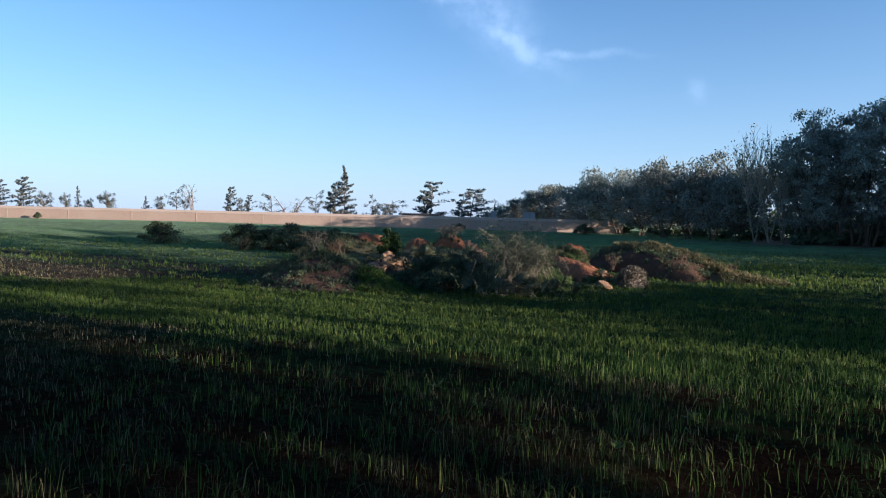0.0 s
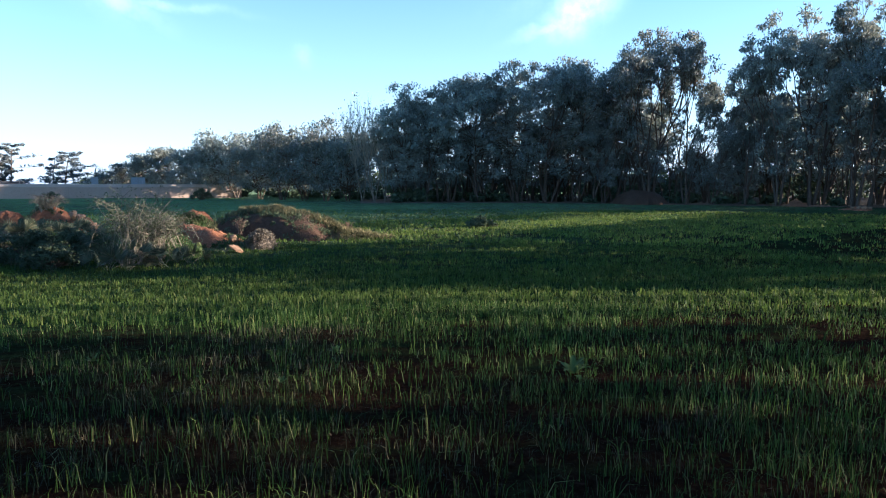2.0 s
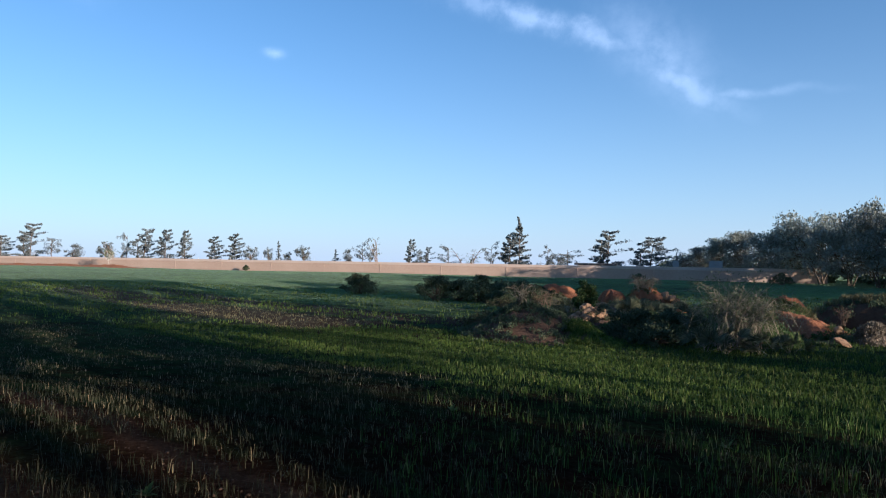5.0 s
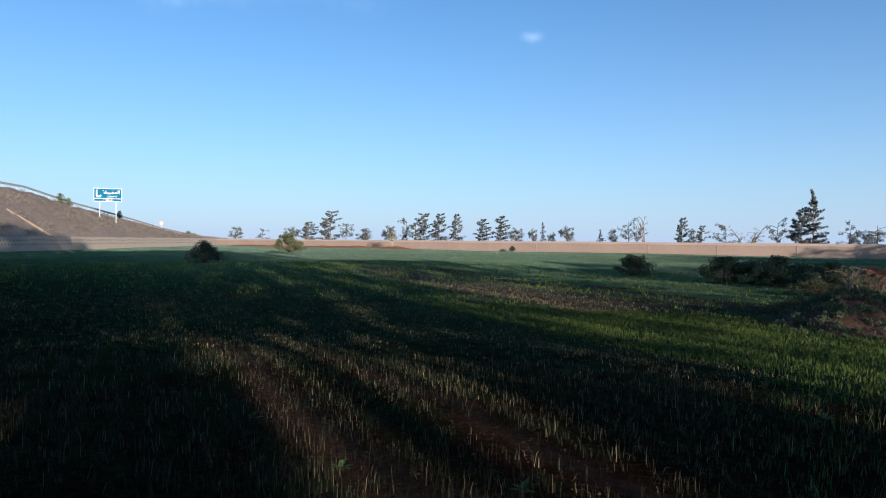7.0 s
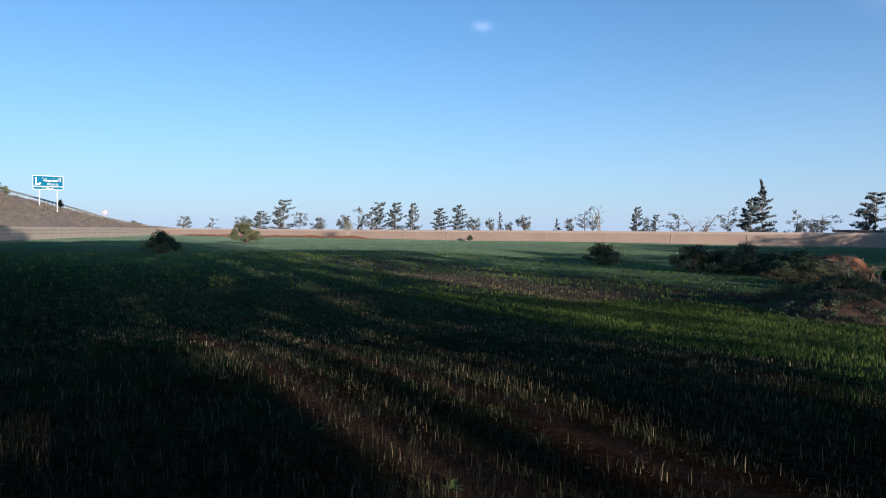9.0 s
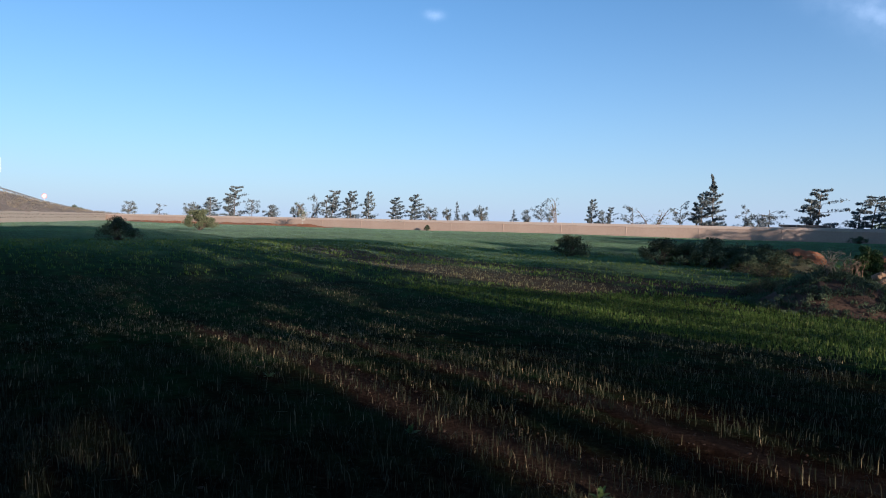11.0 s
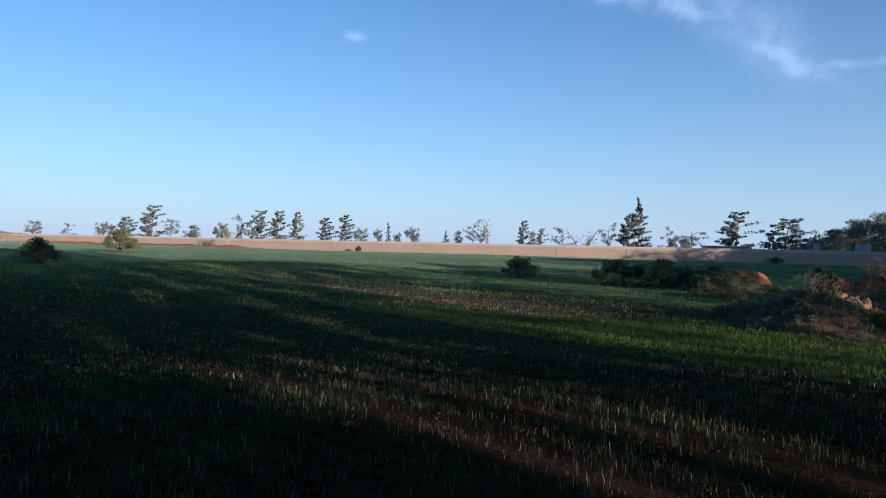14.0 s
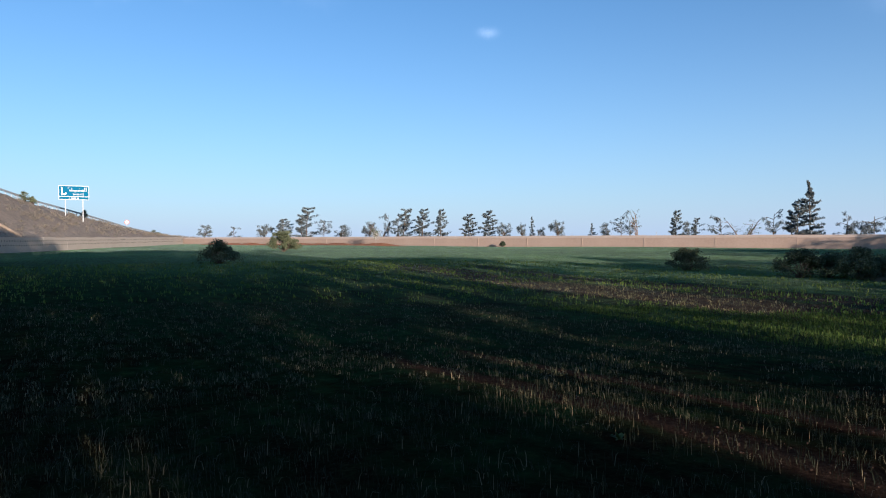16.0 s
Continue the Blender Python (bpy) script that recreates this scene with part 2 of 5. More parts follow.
MAT["pale_twig"] = two_scale("pale_twigs", 2.0, 20.0, [(0.3, (0.32, 0.28, 0.2)), (0.7, (0.5, 0.45, 0.36))], [(0.3, (0.25, 0.2, 0.15)), (0.7, (0.5, 0.45, 0.36))])
MAT["grey_twig"] = two_scale("grey_twigs", 2.0, 20.0, [(0.3, (0.15, 0.13, 0.09)), (0.7, (0.28, 0.25, 0.18))], [(0.3, (0.12, 0.1, 0.07)), (0.7, (0.3, 0.26, 0.2))])
MAT["tuft"] = leaf_material("dry_grass_tufts", (0.055, 0.07, 0.03), (0.12, 0.115, 0.055), (0.24, 0.185, 0.10), 0.35)
MAT["straw"] = leaf_material("straw_grass", (0.10, 0.095, 0.04), (0.24, 0.21, 0.10), (0.36, 0.30, 0.17), 0.35)
MAT["bark"] = two_scale("gum_bark", 0.8, 9.0, [(0.3, (0.06, 0.045, 0.03)), (0.7, (0.14, 0.105, 0.08))], [(0.3, (0.05, 0.04, 0.027)), (0.7, (0.16, 0.125, 0.095))])
MAT["white_bark"] = two_scale("white_bark", 0.8, 9.0, [(0.3, (0.4, 0.37, 0.33)), (0.7, (0.6, 0.57, 0.52))], [(0.3, (0.3, 0.27, 0.24)), (0.7, (0.6, 0.57, 0.52))])
MAT["wall"] = two_scale("rendered_wall", 0.25, 6.0, [(0.3, (0.34, 0.25, 0.195)), (0.7, (0.44, 0.335, 0.265))], [(0.3, (0.29, 0.215, 0.17)), (0.7, (0.46, 0.355, 0.285))], 0.5, 0.95, 0.25, 0.01)
MAT["coping"] = two_scale("wall_coping", 0.3, 8.0, [(0.3, (0.42, 0.33, 0.275)), (0.7, (0.52, 0.425, 0.36))], [(0.3, (0.36, 0.285, 0.235)), (0.7, (0.54, 0.45, 0.385))], 0.4, 0.95, 0.2, 0.01)
MAT["block"] = two_scale("concrete_block", 0.3, 7.0, [(0.3, (0.34, 0.29, 0.24)), (0.7, (0.45, 0.39, 0.32))], [(0.3, (0.28, 0.24, 0.2)), (0.7, (0.47, 0.4, 0.33))], 0.5, 0.95, 0.4, 0.02)
MAT["hole"] = two_scale("dark_opening", 2.0, 9.0, [(0.3, (0.03, 0.03, 0.03)), (0.7, (0.05, 0.045, 0.04))], [(0.3, (0.02, 0.02, 0.02)), (0.7, (0.06, 0.05, 0.05))])
MAT["red_soil"] = two_scale("red_soil", 0.9, 9.0, [(0.3, (0.20, 0.075, 0.034)), (0.7, (0.32, 0.14, 0.065))], [(0.3, (0.12, 0.046, 0.022)), (0.7, (0.36, 0.17, 0.085))], 0.5, 0.95, 0.9, 0.12)
MAT["mound"] = two_scale("overgrown_earth", 0.7, 7.0, [(0.34, (0.13, 0.075, 0.045)), (0.5, (0.11, 0.095, 0.045)), (0.66, (0.065, 0.10, 0.035))], [(0.3, (0.08, 0.05, 0.03)), (0.7, (0.15, 0.135, 0.07))], 0.45, 0.95, 1.0, 0.12)
MAT["brown_earth"] = two_scale("brown_earth", 0.9, 8.0, [(0.34, (0.09, 0.052, 0.032)), (0.66, (0.052, 0.034, 0.022))], [(0.3, (0.04, 0.025, 0.016)), (0.7, (0.115, 0.072, 0.045))], 0.45, 0.95, 0.9, 0.08)
MAT["rock"] = two_scale("ochre_rock", 1.5, 10.0, [(0.3, (0.19, 0.115, 0.065)), (0.7, (0.32, 0.20, 0.115))], [(0.3, (0.14, 0.085, 0.05)), (0.7, (0.34, 0.225, 0.13))], 0.5, 0.9, 0.7, 0.05)
MAT["bank"] = two_scale("dry_bank", 0.25, 2.2, [(0.3, (0.20, 0.155, 0.12)), (0.7, (0.33, 0.265, 0.205))], [(0.35, (0.13, 0.115, 0.085)), (0.7, (0.37, 0.30, 0.23))], 0.55, 0.95, 0.9, 0.3)
MAT["litter"] = two_scale("leaf_litter", 0.2, 4.0, [(0.3, (0.075, 0.05, 0.03)), (0.7, (0.13, 0.09, 0.055))], [(0.3, (0.05, 0.035, 0.02)), (0.7, (0.15, 0.11, 0.07))], 0.5, 0.95, 0.7, 0.06)


def plain(name, col, rough=0.5, metal=0.0):
    mat, t, b = material(name, rough, 0.4)
    g = noise_at(t, 6.0, 6.0)
    lo = tuple(c * 0.85 for c in col)
    t.links.new(ramp(t, g, [(0.35, lo), (0.65, col)]), b.inputs["Base Color"])
    b.inputs["Metallic"].default_value = metal
    return mat


MAT["steel"] = plain("galvanised_steel", (0.42, 0.43, 0.44), 0.6, 0.2)
MAT["sign_blue"] = plain("sign_blue", (0.0, 0.105, 0.21), 0.8)
MAT["white_paint"] = plain("white_paint", (0.6, 0.6, 0.58), 0.6)
MAT["red_paint"] = plain("red_paint", (0.5, 0.04, 0.03), 0.5)
MAT["grey_paint"] = plain("weathered_paint", (0.30, 0.31, 0.32), 0.7)
MAT["dark_roof"] = plain("dark_sheet", (0.05, 0.05, 0.055), 0.7)
MAT["dark_blue"] = plain("dark_blue_sheet", (0.012, 0.02, 0.05), 0.6)


# ---- mesh helpers ----
def mesh_of(name, verts, faces, mats, smooth=False):
    """A mesh from vertex and face arrays; all faces have the same number of corners, or come as lists."""
    me = bpy.data.meshes.new(name)
    if isinstance(faces, np.ndarray):
        n, k = faces.shape
        me.vertices.add(len(verts))
        me.vertices.foreach_set("co", np.asarray(verts, np.float32).ravel())
        me.loops.add(n * k)
        me.loops.foreach_set("vertex_index", faces.astype(np.int32).ravel())
        me.polygons.add(n)
        me.polygons.foreach_set("loop_start", np.arange(0, n * k, k, dtype=np.int32))
        me.update(calc_edges=True)
    else:
        me.from_pydata([tuple(v) for v in verts], [], faces)
    for mm in (mats if isinstance(mats, (list, tuple)) else [mats]):
        me.materials.append(MAT[mm])
    if smooth:
        me.polygons.foreach_set("use_smooth", np.ones(len(me.polygons), bool))
    return me


def piece(name, me, parent=None, label="", loc=None):
    ob = new(name, me)
    if parent is not None:
        ob.parent = parent
    if loc is not None:
        ob.location = loc
    return tagged(ob, label) if label else ob


def part(name, bm, mat, parent, label=""):
    me = bpy.data.meshes.new(name)
    bm.to_mesh(me)
    bm.free()
    me.materials.append(MAT[mat])
    return piece(name, me, parent, label)


def base(name, label, category, group="", at=(0, 0, 0), turn=0.0, size=1.0):
    e = new(name)
    e.matrix_basis = pose(*at, 0, 0, turn) @ Matrix.Diagonal((size, size, size, 1))
    return tagged(e, label, category, group)


def box(bm, x0, y0, z0, x1, y1, z1, bevel=0.0):
    r = bmesh.ops.create_cube(bm, size=1)
    vs = r["verts"]
    for v in vs:
        v.co = Vector(((x0 + x1) / 2 + v.co.x * (x1 - x0), (y0 + y1) / 2 + v.co.y * (y1 - y0), (z0 + z1) / 2 + v.co.z * (z1 - z0)))
    if bevel:
        es = {e for v in vs for e in v.link_edges}
        bmesh.ops.bevel(bm, geom=list(es), offset=bevel, segments=1, affect="EDGES")
    return bm


class Tubes:
    """Many tapered tubes in one mesh."""

    def __init__(self, sides=6):
        self.v, self.f, self.sides = [], [], sides

    def add(self, pts, r0, r1):
        pts = [Vector(p) for p in pts]
        k, n0 = self.sides, len(self.v)
        for i, p in enumerate(pts):
            d = (pts[min(i + 1, len(pts) - 1)] - pts[max(i - 1, 0)])
            d = d.normalized() if d.length > 1e-6 else Vector((0, 0, 1))
            a = d.orthogonal().normalized()
            b = d.cross(a)
            r = r0 + (r1 - r0) * i / max(1, len(pts) - 1)
            for j in range(k):
                w = 2 * math.pi * j / k
                self.v.append(p + (a * math.cos(w) + b * math.sin(w)) * r)
        for i in range(len(pts) - 1):
            for j in range(k):
                a0, b0 = n0 + i * k + j, n0 + i * k + (j + 1) % k
                self.f.append((a0, b0, b0 + k, a0 + k))

    def mesh(self, name, mat):
        return mesh_of(name, np.array([tuple(v) for v in self.v]), np.array(self.f), mat, True)


def leaves(rng, centres, radii, count, length, width, droop=0.4):
    """Small four-cornered leaves, scattered about clump centres."""
    centres, radii = np.asarray(centres, float), np.asarray(radii, float)
    k = rng.integers(0, len(centres), count)
    d = rng.normal(size=(count, 3))
    d /= np.linalg.norm(d, axis=1)[:, None]
    rad = rng.random(count) ** 0.45
    p = centres[k] + d * rad[:, None] * radii[k][:, None] * np.array([1, 1, 0.75])
    a = rng.normal(size=(count, 3))
    a[:, 2] -= droop * 2
    a /= np.linalg.norm(a, axis=1)[:, None]
    b = np.cross(a, rng.normal(size=(count, 3)))
    b /= np.linalg.norm(b, axis=1)[:, None] + 1e-9
    ln = length * (0.6 + 0.8 * rng.random(count))[:, None]
    wd = width * (0.6 + 0.8 * rng.random(count))[:, None]
    v = np.stack([p - a * ln / 2, p + b * wd / 2, p + a * ln / 2, p - b * wd / 2], 1).reshape(-1, 3)
    return v, np.arange(count * 4).reshape(-1, 4)


# ---- ground ----
def ease(t):
    t = min(1.0, max(0.0, t))
    return t * t * (3 - 2 * t)


def ground_z(x, y):
    """The field falls away from the slight rise under the walk to a shallow hollow, and lifts again towards the walls."""
    r = math.hypot(x + 3.5, y)
    fall = (0.42 - 0.22 * ease((x - 1) / 8)) * (1 - ease((-14 - x) / 14)) * ease((r - 5) / 10.5) * (1 - ease((r - 38) / 24))
    k = min(1.0, max(0.0, (r - 34) / 25))
    return 0.08 * k * math.sin(x * 0.11 + 0.6) * math.cos(y * 0.09) - fall - 0.02


def axis_steps(lo, hi, fine, grow, far):
    out = list(np.arange(lo, hi + fine / 2, fine))
    st = fine
    a, b = lo, hi
    while b < far:
        st *= grow
        a, b = a - st, b + st
        out = [a] + out + [b]
    return np.array(out)


def make_ground():
    xs, ys = axis_steps(-40, 40, 0.5, 1.22, 2600), axis_steps(-8, 60, 0.5, 1.22, 2600)
    nx, ny = len(xs), len(ys)
    v = np.zeros((ny, nx, 3))
    for j, y in enumerate(ys):
        for i, x in enumerate(xs):
            rough = 0.035 * noise.noise((x * 1.3, y * 1.3, 0)) if abs(x) < 40 and -8 < y < 60 else 0
            v[j, i] = x, y, (ground_z(x, y) if abs(x) < 300 and abs(y) < 300 else 0) + rough
    idx = np.arange(nx * ny).reshape(ny, nx)
    f = np.stack([idx[:-1, :-1], idx[:-1, 1:], idx[1:, 1:], idx[1:, :-1]], -1).reshape(-1, 4)
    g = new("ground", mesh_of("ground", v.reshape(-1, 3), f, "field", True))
    tagged(g, "field of thin young cereal over red-brown soil", "ground", kind="structure")


make_ground()


def blades(rng, p, k, spread, ln, wd, lean_mean):
    """k bent, tapering blades at each place of p: arrays of five corners a blade."""
    p = np.repeat(p, k, 0) + rng.normal(0, spread, (len(p) * k, 2))
    n = len(p)
    h = ln * (0.45 + 0.75 * rng.random(n)) * np.repeat(0.7 + 0.6 * rng.random(n // k), k)
    w = (wd * (0.6 + 0.8 * rng.random(n)))[:, None]
    az = rng.uniform(0, 2 * np.pi, n)
    lean = np.abs(rng.normal(lean_mean, 0.3, n))
    side = np.stack([np.cos(az), np.sin(az), 0 * az], 1)
    out = np.stack([-np.sin(az), np.cos(az), 0 * az], 1)
    up = np.array([0, 0, 1.0])
    z = np.array([ground_z(x, y) for x, y in p]) - 0.01
    b0 = np.stack([p[:, 0], p[:, 1], z], 1)
    mid = b0 + out * (h * lean * 0.4)[:, None] + up * (h * 0.6)[:, None]
    tip = b0 + out * (h * lean * 1.3)[:, None] + up * (h * np.clip(1 - lean * 0.5, 0.4, 1))[:, None]
    return np.stack([b0 - side * w / 2, b0 + side * w / 2, mid + side * w * 0.4, tip, mid - side * w * 0.4], 1)


def make_grass():
    """Young cereal, thick near the walk and thinner farther off; straw stubble over the poorer western ground."""
    rng = np.random.default_rng(4)
    su, ac = np.array(SUNWARD[:2]), np.array(ACROSS[:2])
    # from, to (metres off the walk), plants to the square metre, length and width of a blade
    for r0, r1, dens, ln, wd in ((1.0, 4.6, 520, 0.18, 0.0044), (4.6, 9.0, 330, 0.155, 0.0056), (9.0, 20.0, 130, 0.11, 0.0125), (20.0, 46.0, 80, 0.135, 0.028)):
        x0, x1, y0, y1 = -8 - r1, r1, -1.0, 1 + r1
        n = int((x1 - x0) * (y1 - y0) * dens)
        p = np.stack([rng.uniform(x0, x1, n), rng.uniform(y0, y1, n)], 1)
        d = np.hypot(p[:, 0] - np.clip(p[:, 0], -7.6, 0), p[:, 1])
        bearing = np.degrees(np.arctan2(p[:, 0] + 0.6, p[:, 1] + 0.7))
        keep = (d > r0) & (d < r1) & (p[:, 1] > -0.6) & ~((d > 52) & (bearing > 20)) & (p[:, 1] < 91 - 0.27 * p[:, 0]) & (p[:, 0] > -64 - (p[:, 1] - 26) * 0.697)
        if r0 == 20.0:
            keep &= (rng.random(n) < np.where((p @ ac > 7) & (p @ ac < 17), 0.3, 0.17)) | ((p[:, 0] > 9) & (p[:, 1] > 9) & (p[:, 1] < 27))
        p = p[keep]
        d = d[keep]
        u, s = p @ ac, p @ su
        row = 0.55 + 0.45 * np.cos(u * 2 * np.pi / 0.34)
        cl = np.array([noise.noise((a * 0.45, b * 0.45, 3.0)) + 0.6 * noise.noise((a * 2.1, b * 2.1, 5.0)) for a, b in p])
        here = np.clip(0.55 + 0.75 * cl, 0.1, 1.0) * (0.35 + 0.65 * row)
        wob = 0.25 * np.sin(s * 0.5)
        for uu in (0.35, 1.5):
            here *= 1 - 0.3 * np.exp(-(((u - uu + wob) / 0.15) ** 2))
        # strip fitted to the sun streak; pale straw blades make it read bright
        lit_strip = (s < -17.5) & (s > -30 + 2 * cl) & (u > 10.8 + 0.5 * cl) & (u < 14.4 + 0.7 * cl)
        rich = np.exp(-(((u - 10.9) / 2.8) ** 4)) * (s > -17)
        here = here * np.where(lit_strip, 0.9, 1.0) * (1 + 0.5 * rich) + 0.45 * rich
        west = lit_strip | ((p[:, 0] + 1.6 * cl < -2.2) & (u < 7) & (d < 20))
        west |= (d < 9) & (u < 7.2) & (p[:, 0] < 3 + 2 * cl) & (rng.random(len(p)) < 0.5 + 0.5 * cl)
        here = np.where(lit_strip & (d > 9), here + 0.2, here * np.where(west & ~lit_strip, 0.85, 1.0))
        grown = rng.random(len(p)) < here
        for mask, kind in ((grown & ~west, "cereal"), (grown & west & ~lit_strip, "stubble"), (grown & lit_strip, "straw")):
            if mask.sum() < 10:
                continue
            short, slim = {"cereal": (1.0, 1.0), "stubble": (0.75, 0.75), "straw": (0.8, 0.45)}[kind]
            v = blades(rng, p[mask], 5 if r0 == 9.0 else 3, 0.035 if r0 < 9 else 0.04, ln * short, wd * slim, 0.3)
            grass_mesh(v, kind, r0)


def grass_mesh(v, kind, r0):
    n = len(v)
    i = np.arange(n) * 5
    quads, tris = np.stack([i, i + 1, i + 2, i + 4], 1), np.stack([i + 4, i + 2, i + 3], 1)
    me = bpy.data.meshes.new("grass")
    me.vertices.add(n * 5)
    me.vertices.foreach_set("co", v.astype(np.float32).ravel())
    me.loops.add(n * 7)
    me.loops.foreach_set("vertex_index", np.concatenate([quads.ravel(), tris.ravel()]).astype(np.int32))
    me.polygons.add(n * 2)
    me.polygons.foreach_set("loop_start", np.concatenate([np.arange(n) * 4, n * 4 + np.arange(n) * 3]).astype(np.int32))
    me.update(calc_edges=True)
    if kind == "straw":
        me.materials.append(MAT["straw"])
        tagged(new("straw_stubble", me), "thin straw-coloured stubble, kept pale to brighten the sun streak", "stubble", kind="stuff")
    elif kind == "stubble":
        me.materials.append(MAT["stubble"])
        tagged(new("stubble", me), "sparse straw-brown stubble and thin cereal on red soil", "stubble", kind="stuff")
    else:
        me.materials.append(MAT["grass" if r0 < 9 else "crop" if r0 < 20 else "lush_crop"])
        tagged(new("young_cereal", me), "thin green and straw-tipped young cereal blades" if r0 < 9 else "green young cereal standing farther out in the field", "crop", kind="stuff")


make_grass()


# ---- far wall ----
WALL_A, WALL_B = Vector((35, 81.9, 0)), Vector((-160, 135.7, 0))
WALL_DIR = (WALL_B - WALL_A).normalized()
WALL_TURN = math.degrees(math.atan2(WALL_DIR.y, WALL_DIR.x))


def far_wall():
    wall = tagged(new("wall_north"), "long pinkish rendered boundary wall with paler coping", "wall", kind="structure")
    wall.matrix_basis = pose(WALL_A.x, WALL_A.y, -0.05, 0, 0, WALL_TURN)
    n = int((WALL_B - WALL_A).length / 9.6)
    pm = bmesh.new()
    box(pm, 0.02, -0.1, -0.1, 9.58, 0.1, 1.32, 0.015)
    cm = bmesh.new()
    box(cm, 0.0, -0.14, 1.32, 9.6, 0.14, 1.68, 0.02)
    qm = bmesh.new()
    box(qm, -0.08, -0.13, -0.1, 0.08, 0.13, 1.69, 0.015)
    sm = bmesh.new()
    box(sm, -0.02, -0.02, 1.68, 0.02, 0.02, 2.1)
    mesh = {}
    for nm, bm, mt in (("wall_panel", pm, "wall"), ("coping", cm, "coping"), ("wall_post", qm, "wall"), ("fence_stake", sm, "steel")):
        mesh[nm] = bpy.data.meshes.new(nm)
        bm.to_mesh(mesh[nm])
        bm.free()
        mesh[nm].materials.append(MAT[mt])
    rr = random.Random(3)
    for i in range(n):
        piece("wall_panel", mesh["wall_panel"], wall, loc=(i * 9.6, 0, rr.uniform(-0.02, 0.02)))
        piece("coping", mesh["coping"], wall, loc=(i * 9.6, 0, rr.uniform(-0.015, 0.015)))
        piece("wall_post", mesh["wall_post"], wall, loc=(i * 9.6, 0, 0))
        for k in range(3):
            piece("fence_stake", mesh["fence_stake"], wall, loc=(i * 9.6 + 1.6 + k * 3.2 + rr.uniform(-0.2, 0.2), 0, rr.uniform(-0.1, 0.1)))


far_wall()


# ---- left wall, bank, guard rail, road signs ----
LEFT_A, LEFT_B = Vector((-66, 26, 0)), Vector((-138, 129.3, 0))
LEFT_DIR = (LEFT_B - LEFT_A).normalized()
LEFT_OUT = Vector((-LEFT_DIR.y, LEFT_DIR.x, 0))


def left_wall():
    wall = tagged(new("wall_west"), "grey-beige block retaining wall with rows of small drain holes", "wall", kind="structure")
    turn = math.degrees(math.atan2(LEFT_DIR.y, LEFT_DIR.x))
    wall.matrix_basis = pose(LEFT_A.x, LEFT_A.y, -0.05, 0, 0, turn)
    n = int((LEFT_B - LEFT_A).length / 4)
    pm = bmesh.new()
    box(pm, 0.01, -0.12, -0.1, 3.99, 0.12, 1.75, 0.02)
    me = bpy.data.meshes.new("wall_panel")
    pm.to_mesh(me)
    pm.free()
    me.materials.append(MAT["block"])
    hm = bmesh.new()
    for r in range(2):
        for c in range(6):
            x = 0.4 + c * 0.64 + 0.3 * r
            box(hm, x, -0.135, 0.75 + r * 0.5, x + 0.16, -0.121, 0.91 + r * 0.5)
    ho = bpy.data.meshes.new("drain_row")
    hm.to_mesh(ho)
    hm.free()
    ho.materials.append(MAT["hole"])
    for i in range(n):
        p = piece("wall_panel", me, wall, loc=(i * 4, 0, 0.03 * math.sin(i * 2.3)))
        piece("drain_row", ho, p)


left_wall()
# crest of the bank: way along the left wall from its start, height
CREST = ((-40, 9.6), (50, 8.5), (58, 7.8), (66, 7.1), (76, 6.5), (100, 5.0), (121, 3.5), (152, 2.1), (175, 1.4), (215, 0.4))


def crest_z(a):
    for (a0, z0), (a1, z1) in zip(CREST, CREST[1:]):
        if a <= a1:
            return z0 + (z1 - z0) * (a - a0) / (a1 - a0)
    return 0.1


def bank():
    xs = np.arange(-40, 216, 1.5)
    prof = (0.4, 1.5, 3, 4.5, 6, 7.5, 9, 10.5, 12, 13, 20, 28)
    v = []
    for a in xs:
        zc = crest_z(a)
        for o in prof:
            k = min(1, o / 12)
            z = (1.35 * min(1, zc / 2)) * (1 - k) + zc * k if o <= 12 else zc
            if o > 20:
                z = -0.2
            n = noise.noise((a * 0.3, o * 0.4, 0)) * 0.28 + noise.noise((a * 1.1, o * 1.3, 4)) * 0.12
            p = LEFT_A + LEFT_DIR * a + LEFT_OUT * o
            v.append((p.x, p.y, z + (n if 0.5 < o < 12.5 else 0)))
    m = len(prof)
    f = [(i * m + j, (i + 1) * m + j, (i + 1) * m + j + 1, i * m + j + 1) for i in range(len(xs) - 1) for j in range(m - 1)]
    ob = new("road_bank", mesh_of("road_bank", v, np.array(f), "bank", True))
    tagged(ob, "dry grassy road embankment rising behind the retaining wall", "embankment", kind="structure")
    # tufts on the slope
    rng = np.random.default_rng(8)
    cs, rs = [], []
    for _ in range(900):
        a, o = rng.uniform(-20, 190), rng.uniform(1, 12)
        k = o / 12
        zc = crest_z(a)
        p = LEFT_A + LEFT_DIR * a + LEFT_OUT * o
        cs.append((p.x, p.y, 1.35 * min(1, zc / 2) * (1 - k) + zc * k + 0.12))
        rs.append(rng.uniform(0.25, 0.8))
    vv, ff = leaves(rng, cs, rs, 22000, 0.3, 0.07, -0.6)
    tagged(new("bank_grass", mesh_of("bank_grass", vv, ff, "bank_tuft")), "tufts of dry grass on the road embankment", "grass", kind="stuff")


bank()


def bank_point(a, o):
    p = LEFT_A + LEFT_DIR * a + LEFT_OUT * o
    zc, k = crest_z(a), min(1, o / 12)
    return p.x, p.y, 1.35 * min(1, zc / 2) * (1 - k) + zc * k


